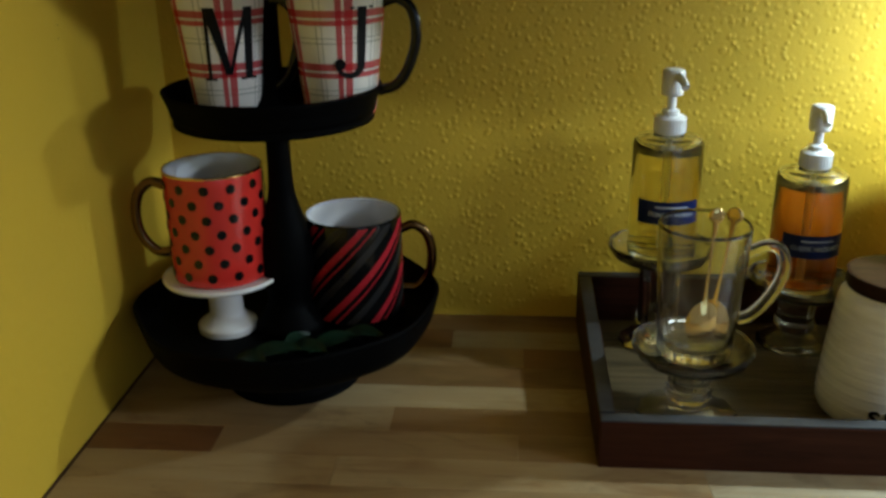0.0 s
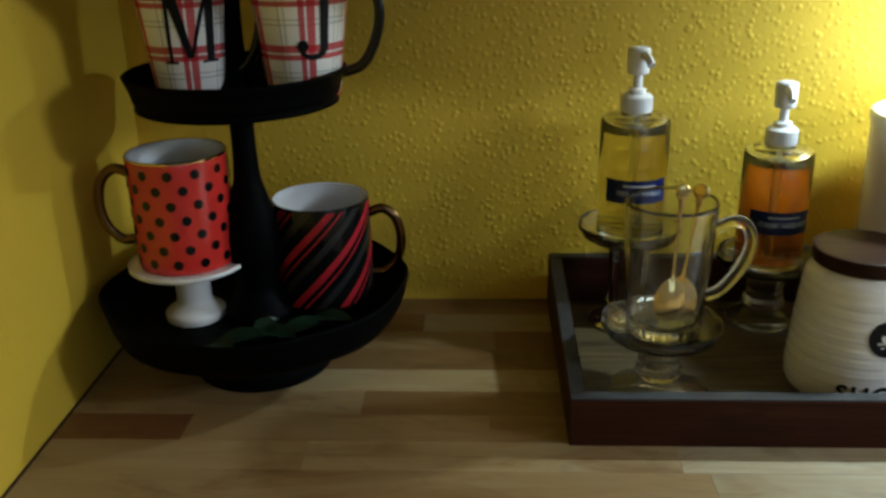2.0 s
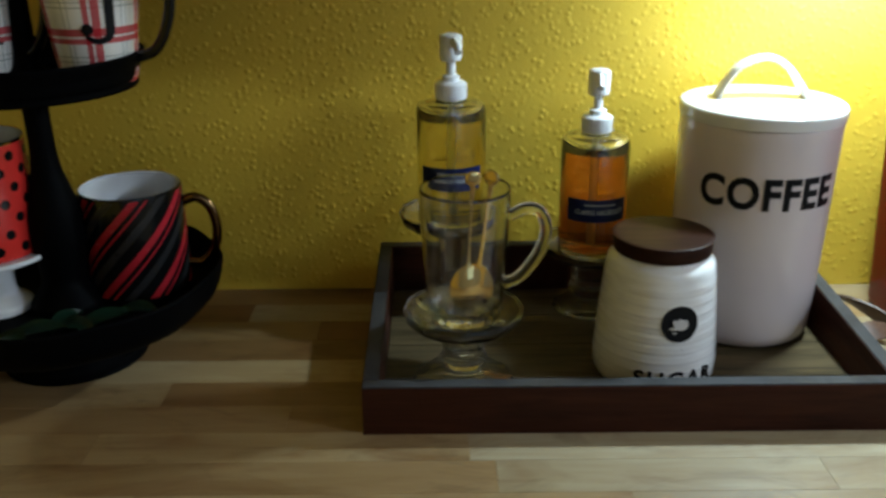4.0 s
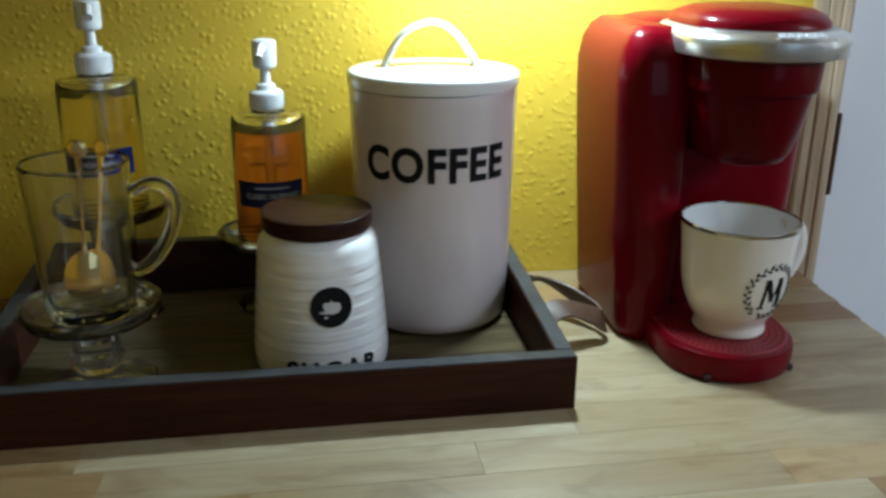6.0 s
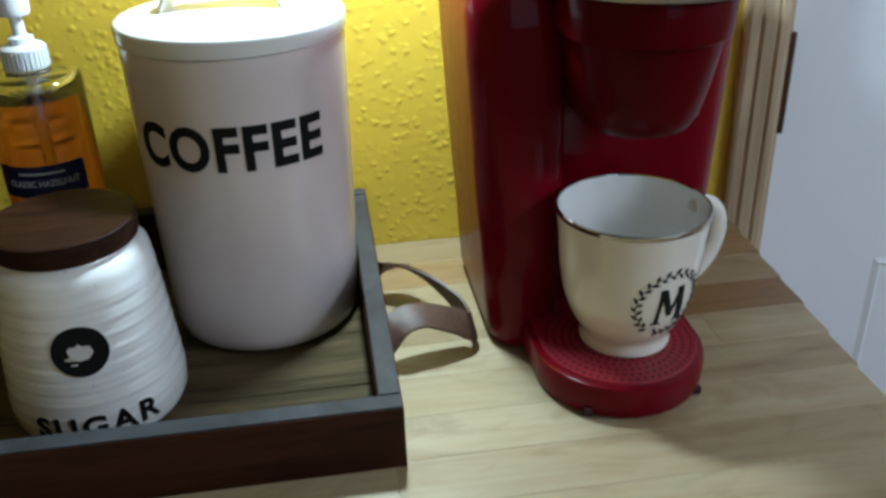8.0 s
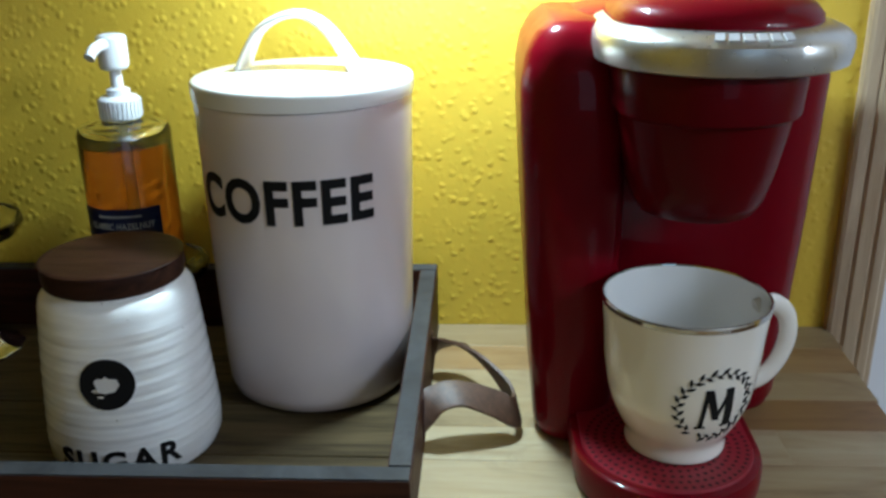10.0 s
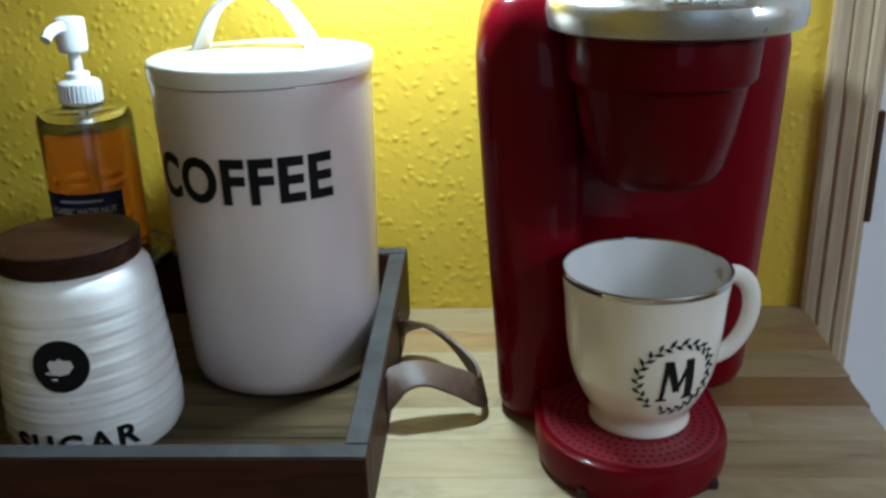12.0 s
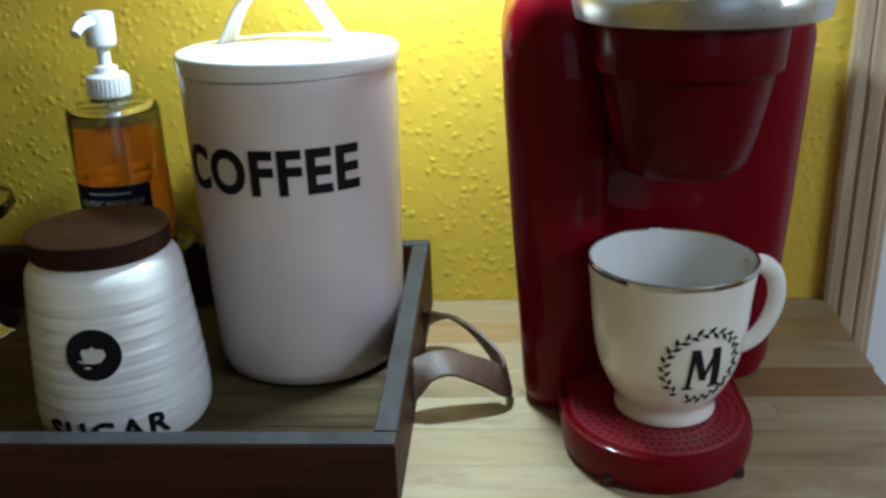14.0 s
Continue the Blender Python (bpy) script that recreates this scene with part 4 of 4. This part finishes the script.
def tiered_stand():
    t = thing("tiered_stand", (SX, SY, TOP), "black two-tier metal serving stand in the corner of the worktop", "stand", size=(1.045, 1.05))
    part("base", lathe(smooth_profile([(0, 0), (0.0585, 0), (0.0620, 0.003), (0.0615, 0.010), (0.055, 0.020), (0.040, 0.032), (0.030, 0.042), (0, 0.043)], 4), 56), M_BLACK_METAL, t)
    low = lathe(smooth_profile([(0, 0.042), (0.080, 0.042), (0.115, 0.045), (0.1310, 0.056), (0.1370, 0.074), (0.1392, 0.0830), (0.1382, 0.0843), (0.1358, 0.0830), (0.1300, 0.062), (0.114, 0.0515), (0.08, 0.0495), (0, 0.0495)], 4), 72)
    for v in low.verts:
        r = math.hypot(v.co.x, v.co.y)
        if r > 0.10:
            a = math.atan2(v.co.y, v.co.x)
            k = 1 + 0.012 * (r - 0.10) / 0.035 * math.sin(8 * a)
            v.co.x *= k
            v.co.y *= k
    part("lower_tier", low, M_BLACK_METAL, t)
    part("column", lathe(smooth_profile([(0.030, 0.049), (0.032, 0.056), (0.026, 0.066), (0.020, 0.078), (0.0215, 0.095), (0.0245, 0.115), (0.0230, 0.140), (0.0165, 0.165), (0.0118, 0.185), (0.0105, 0.2220), (0.0120, 0.2390), (0.0180, 0.2490), (0, 0.2500)], 5), 40), M_BLACK_METAL, t, "turned black column")
    part("upper_tier", lathe(smooth_profile([(0, 0.2490), (0.0756, 0.2490), (0.0865, 0.2500), (0.0850, 0.2540), (0.0931, 0.2750), (0.0936, 0.2775), (0.0924, 0.2782), (0.0912, 0.2765), (0.0879, 0.2590), (0.0846, 0.2545), (0.0756, 0.2535), (0, 0.2535)], 3), 72), M_BLACK_METAL, t)
    part("post", lathe(smooth_profile([(0.014, 0.2536), (0.016, 0.2620), (0.010, 0.2730), (0.0085, 0.3170), (0.0095, 0.3770), (0.014, 0.3890), (0.009, 0.4020), (0, 0.4090)], 4), 28), M_BLACK_METAL, t)
    return t


tiered_stand()


def mini_cake_stand():
    t = thing("mini_cake_stand", (-0.3525, 0.1420, LOW), "small white ceramic cake stand on the black lower tier", "cake stand", size=(1.06, 1.05))
    part("body", lathe(smooth_profile([(0, 0.001), (0.024, 0.0), (0.0268, 0.001), (0.0274, 0.0050), (0.0262, 0.0078), (0.0205, 0.0120), (0.0162, 0.0170), (0.0158, 0.026), (0.0164, 0.042), (0.0190, 0.047), (0.022, 0.0485), (0.046, 0.0515), (0.0525, 0.0535), (0.0534, 0.0565), (0.0520, 0.0580), (0.048, 0.0565), (0, 0.0560)], 4), 56), M_WHITE_CERAMIC, t)
    return t


mini_cake_stand()


def straight_mug(name, place, label, radius, height, outside, inside, handle_mat, handle_turn, taper=0.0, handle=None, tall=1.04):
    t = thing(name, place, label, "mug")
    t.matrix_world = pose(*place) @ Matrix.Diagonal((1.055, 1.055, tall, 1))
    R, H = radius, height
    rb = R - taper
    out = [(0, 0.001), (rb - 0.004, 0.0), (rb - 0.001, 0.001), (rb, 0.004)] + [(rb + (R - rb) * k / 8, 0.004 + (H - 0.006) * k / 8) for k in range(1, 9)] + [(R - 0.0004, H - 0.0006), (R - 0.0014, H)]
    inn = [(R - 0.0014, H), (R - 0.0030, H - 0.0012), (R - 0.0036, H - 0.006), (rb - 0.0036, 0.012), (rb - 0.010, 0.007), (0, 0.0065)]
    part("body", lathe(out, 64), outside, t)
    part("inside", lathe(inn, 64), inside, t, "glazed inside")
    pts = handle or [(R - 0.002, 0, H * 0.82), (R + 0.012, 0, H * 0.86), (R + 0.024, 0, H * 0.76), (R + 0.0285, 0, H * 0.56), (R + 0.025, 0, H * 0.36), (R + 0.013, 0, H * 0.22), (R - 0.002, 0, H * 0.22)]
    h = part("handle", handle_loop(pts, 0.0046, 0.0034, 6), handle_mat, t)
    h.matrix_local = pose(0, 0, 0, 0, 0, handle_turn)
    return t, profile_radius(out[2:])


def dotted_mug():
    t, at = straight_mug("dotted_mug", (-0.3525, 0.1420, LOW + 0.0592), "red mug with black dots and gold handle, on cake stand", 0.0435, 0.098, M_RED_GLAZE, M_INNER, M_DARK_GOLD, 186, tall=1.09)
    bm = bmesh.new()
    n = 12
    for row in range(7):
        for k in range(n):
            a = 2 * math.pi * (k + 0.5 * (row % 2)) / n + 0.12
            disc = [(0.0041 * math.cos(2 * math.pi * j / 14), 0.0041 * math.sin(2 * math.pi * j / 14)) for j in range(14)]
            patch(at, disc, a, 0.0105 + 0.0128 * row, 0.0005, bm)
    part("dots", bm, M_BLACK_GLAZE, t, "black dots", smooth=False)
    part("rim_line", lathe([(0.0425, 0.0964), (0.0437, 0.0964), (0.0437, 0.0978), (0.0425, 0.0984)], 56), M_GOLD, t, "gold rim line")


dotted_mug()


def striped_mug():
    t, at = straight_mug("striped_mug", (-0.2310, 0.1860, LOW + 0.0018), "black mug with slanting red stripes, on the lower tier", 0.0450, 0.096, M_BLACK_GLAZE, M_INNER, M_DARK_GOLD, 6, tall=1.10)
    turns = [2 * math.pi * k / 6 for k in range(6)]
    for mat, starts, wd, nm in ((M_RED_STRIPE, turns, 0.0042, "red_stripe"), (M_RED_STRIPE, [a + 0.24 for a in turns], 0.0011, "thin_stripe"), (M_GREY_STRIPE, [a + 0.56 for a in turns], 0.0042, "grey_stripe")):
        for s in starts:
            bm = bmesh.new()
            rows = []
            for k in range(25):
                z = 0.005 + 0.0885 * k / 24
                a = s + 1.95 * k / 24
                r = at(z)
                rows.append([bm.verts.new(((r + u) * math.cos(a + v / r), (r + u) * math.sin(a + v / r), z)) for u, v in ((-0.0004, -wd), (0.0005, -wd), (0.0005, wd), (-0.0004, wd))])
            for p, q in zip(rows, rows[1:]):
                for j in range(3):
                    bm.faces.new((p[j], p[j + 1], q[j + 1], q[j]))
            part(nm, bm, mat, t)


striped_mug()


def plaid_mug(place, letter, turn, label):
    t, at = straight_mug("plaid_mug", place, label, 0.0430, 0.112, M_PLAID, M_INNER, M_BLACK_GLAZE, turn, 0.0125,
                         [(0.038, 0, 0.093), (0.052, 0, 0.097), (0.064, 0, 0.088), (0.0675, 0, 0.066), (0.061, 0, 0.042), (0.050, 0, 0.026), (0.034, 0, 0.020)])
    turn_l = -1.24 + (0.20 if letter == "J" else 0.04)
    bm = bmesh.new()
    w, hh = 0.0200, 0.0290

    def quad(a, b, c, d, steps=6):
        """A straight stroke, cut across so that it follows the glaze."""
        for k in range(steps):
            f, h = k / steps, (k + 1) / steps
            mixd = lambda p, q, s: (p[0] + (q[0] - p[0]) * s, p[1] + (q[1] - p[1]) * s)
            patch(at, [mixd(a, d, f), mixd(b, c, f), mixd(b, c, h), mixd(a, d, h)], turn_l, 0.064, 0.0008, bm)

    if letter == "M":
        quad((-w + 0.0004, -hh), (-w + 0.0032, -hh), (-w + 0.0056, hh), (-w + 0.0028, hh))
        quad((-0.0042, -hh * 0.9), (0.0014, -hh * 0.9), (-w + 0.0110, hh), (-w + 0.0020, hh))
        quad((-0.0014, -hh * 0.9), (0.0014, -hh * 0.9), (w - 0.0036, hh), (w - 0.0066, hh))
        quad((w - 0.0066, -hh), (w + 0.0004, -hh), (w - 0.0006, hh), (w - 0.0076, hh))
        quad((-w - 0.0036, -hh - 0.0016), (-w + 0.0076, -hh - 0.0016), (-w + 0.0076, -hh + 0.0003), (-w - 0.0036, -hh + 0.0003), 1)
        quad((w - 0.0110, -hh - 0.0016), (w + 0.0044, -hh - 0.0016), (w + 0.0044, -hh + 0.0003), (w - 0.0110, -hh + 0.0003), 1)
    else:
        quad((0.0030, -hh * 0.62), (0.0104, -hh * 0.62), (0.0104, hh), (0.0030, hh))
        quad((-0.0030, hh - 0.0018), (0.0164, hh - 0.0018), (0.0164, hh), (-0.0030, hh), 1)
        prev = None
        for k in range(11):
            a = -math.pi * 1.02 * k / 10
            ro, ri = 0.0130, 0.0130 - (0.0074 - 0.0050 * (k / 10))
            cur = ((-0.0026 + ro * math.cos(a), -hh * 0.62 + ro * 0.86 * math.sin(a)), (-0.0026 + ri * math.cos(a), -hh * 0.62 + ri * 0.80 * math.sin(a)))
            if prev:
                patch(at, [prev[1], prev[0], cur[0], cur[1]], turn_l, 0.064, 0.0008, bm)
            prev = cur
        patch(at, [(-0.0118 + 0.0047 * math.cos(k), -hh * 0.62 + 0.0010 + 0.0047 * math.sin(k)) for k in [2 * math.pi * j / 14 for j in range(14)]], turn_l, 0.064, 0.0011, bm)
    part("letter", bm, M_BLACK_PRINT, t, "black letter " + letter, smooth=False)


UP = TOP + 0.2664
plaid_mug((SX - 0.0415, SY + 0.005, UP), "M", -12, "cream and red plaid mug with black M, on upper tier")
plaid_mug((SX + 0.0600, SY + 0.005, UP), "J", -8, "cream and red plaid mug with black J, on upper tier")


def leaf(m, length, width, curl):
    bm = bmesh.new()
    n = 10
    rows = []
    for k in range(n + 1):
        f = k / n
        w = width * math.sin(math.pi * min(1, f * 0.96 + 0.04)) ** 0.8 + 0.0004
        z = curl * math.sin(math.pi * f)
        rows.append([bm.verts.new((length * (f - 0.5), s * w, z + (0.004 * abs(s) ** 1.5) * (1 if abs(s) else 0))) for s in (-1, -0.5, 0, 0.5, 1)])
    for a, b in zip(rows, rows[1:]):
        for j in range(4):
            bm.faces.new((a[j], a[j + 1], b[j + 1], b[j]))
    bmesh.ops.solidify(bm, geom=list(bm.faces), thickness=0.0006)
    ob = link_mesh("leaf", bm, M_LEAF)
    ob.matrix_world = m
    return tagged(ob, "dark green artificial leaf lying on the lower tier", "leaf", "leaves on the stand")


for x, y, rz, ln in ((-0.290, 0.074, 12, 0.052), (-0.261, 0.083, -20, 0.046), (-0.238, 0.098, 30, 0.050), (-0.215, 0.115, -8, 0.044), (-0.273, 0.098, 65, 0.038), (-0.307, 0.060, -30, 0.040)):
    leaf(pose(x, y, LOW + 0.004, 4, -6, rz), ln, ln * 0.24, 0.006)


# ---------------------------------------------------------------- the worktop's staves
worktop = structure("worktop", box(LEFT + 0.001, FRONT + 0.002, TOP - 0.045, 0.748, BACK - 0.001, TOP - 0.004), M_GLUE, "oiled butcher-block worktop of glued wooden staves", "worktop")


part("joint_gap", box(LEFT + 0.0001, FRONT, TOP - 0.002, LEFT + 0.0030, BACK - 0.001, TOP + 0.0006), M_HOLE, worktop, "dark open joint along the wall", smooth=False)


def stave_mesh(length, width, material):
    bm = box(0, 0, -0.038, length, width, 0, 0.00025, 1)
    me = bpy.data.meshes.new("stave")
    bmesh.ops.recalc_face_normals(bm, faces=bm.faces)
    bm.to_mesh(me)
    bm.free()
    me.materials.append(material)
    return me


rnd = random.Random(21)
STAVE = 0.0415
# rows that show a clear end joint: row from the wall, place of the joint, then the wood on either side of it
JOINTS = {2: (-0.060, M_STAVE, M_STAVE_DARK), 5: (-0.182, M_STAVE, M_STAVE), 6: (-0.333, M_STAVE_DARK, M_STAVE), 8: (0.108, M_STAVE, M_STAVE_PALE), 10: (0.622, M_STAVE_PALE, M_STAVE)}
rows_n = int(math.ceil((BACK - FRONT) / STAVE))
for j in range(rows_n):
    y1 = BACK - 0.0008 - STAVE * j
    y0 = max(y1 - STAVE, FRONT)
    right = 0.768 + (y0 + y1) / 2 * 0.055
    ends = [LEFT + 0.0008]
    joint = JOINTS.get(j)
    if joint:
        ends.append(joint[0])
    else:
        ends.append(ends[0] + rnd.uniform(0.06, 0.40))
    while right - ends[-1] > 0.46:
        ends.append(ends[-1] + rnd.uniform(0.17, 0.42))
    if right - ends[-1] > 0.001:
        ends.append(right)
    for k, (x, x1) in enumerate(zip(ends, ends[1:])):
        middle = (x + x1) / 2
        # paler staves rightwards, darker ones leftwards: wood tone plus the light's falloff
        wood = M_STAVE_PALE if rnd.random() < 0.12 + 0.50 * max(0.0, min(1.0, middle / 0.5)) else M_STAVE
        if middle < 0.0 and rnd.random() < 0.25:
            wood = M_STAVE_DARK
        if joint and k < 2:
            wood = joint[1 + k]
        ob = new("stave", stave_mesh(x1 - x - 0.0001, y1 - y0 - 0.0001, wood))
        ob.parent = worktop
        ob.matrix_local = pose(x, y0, TOP)
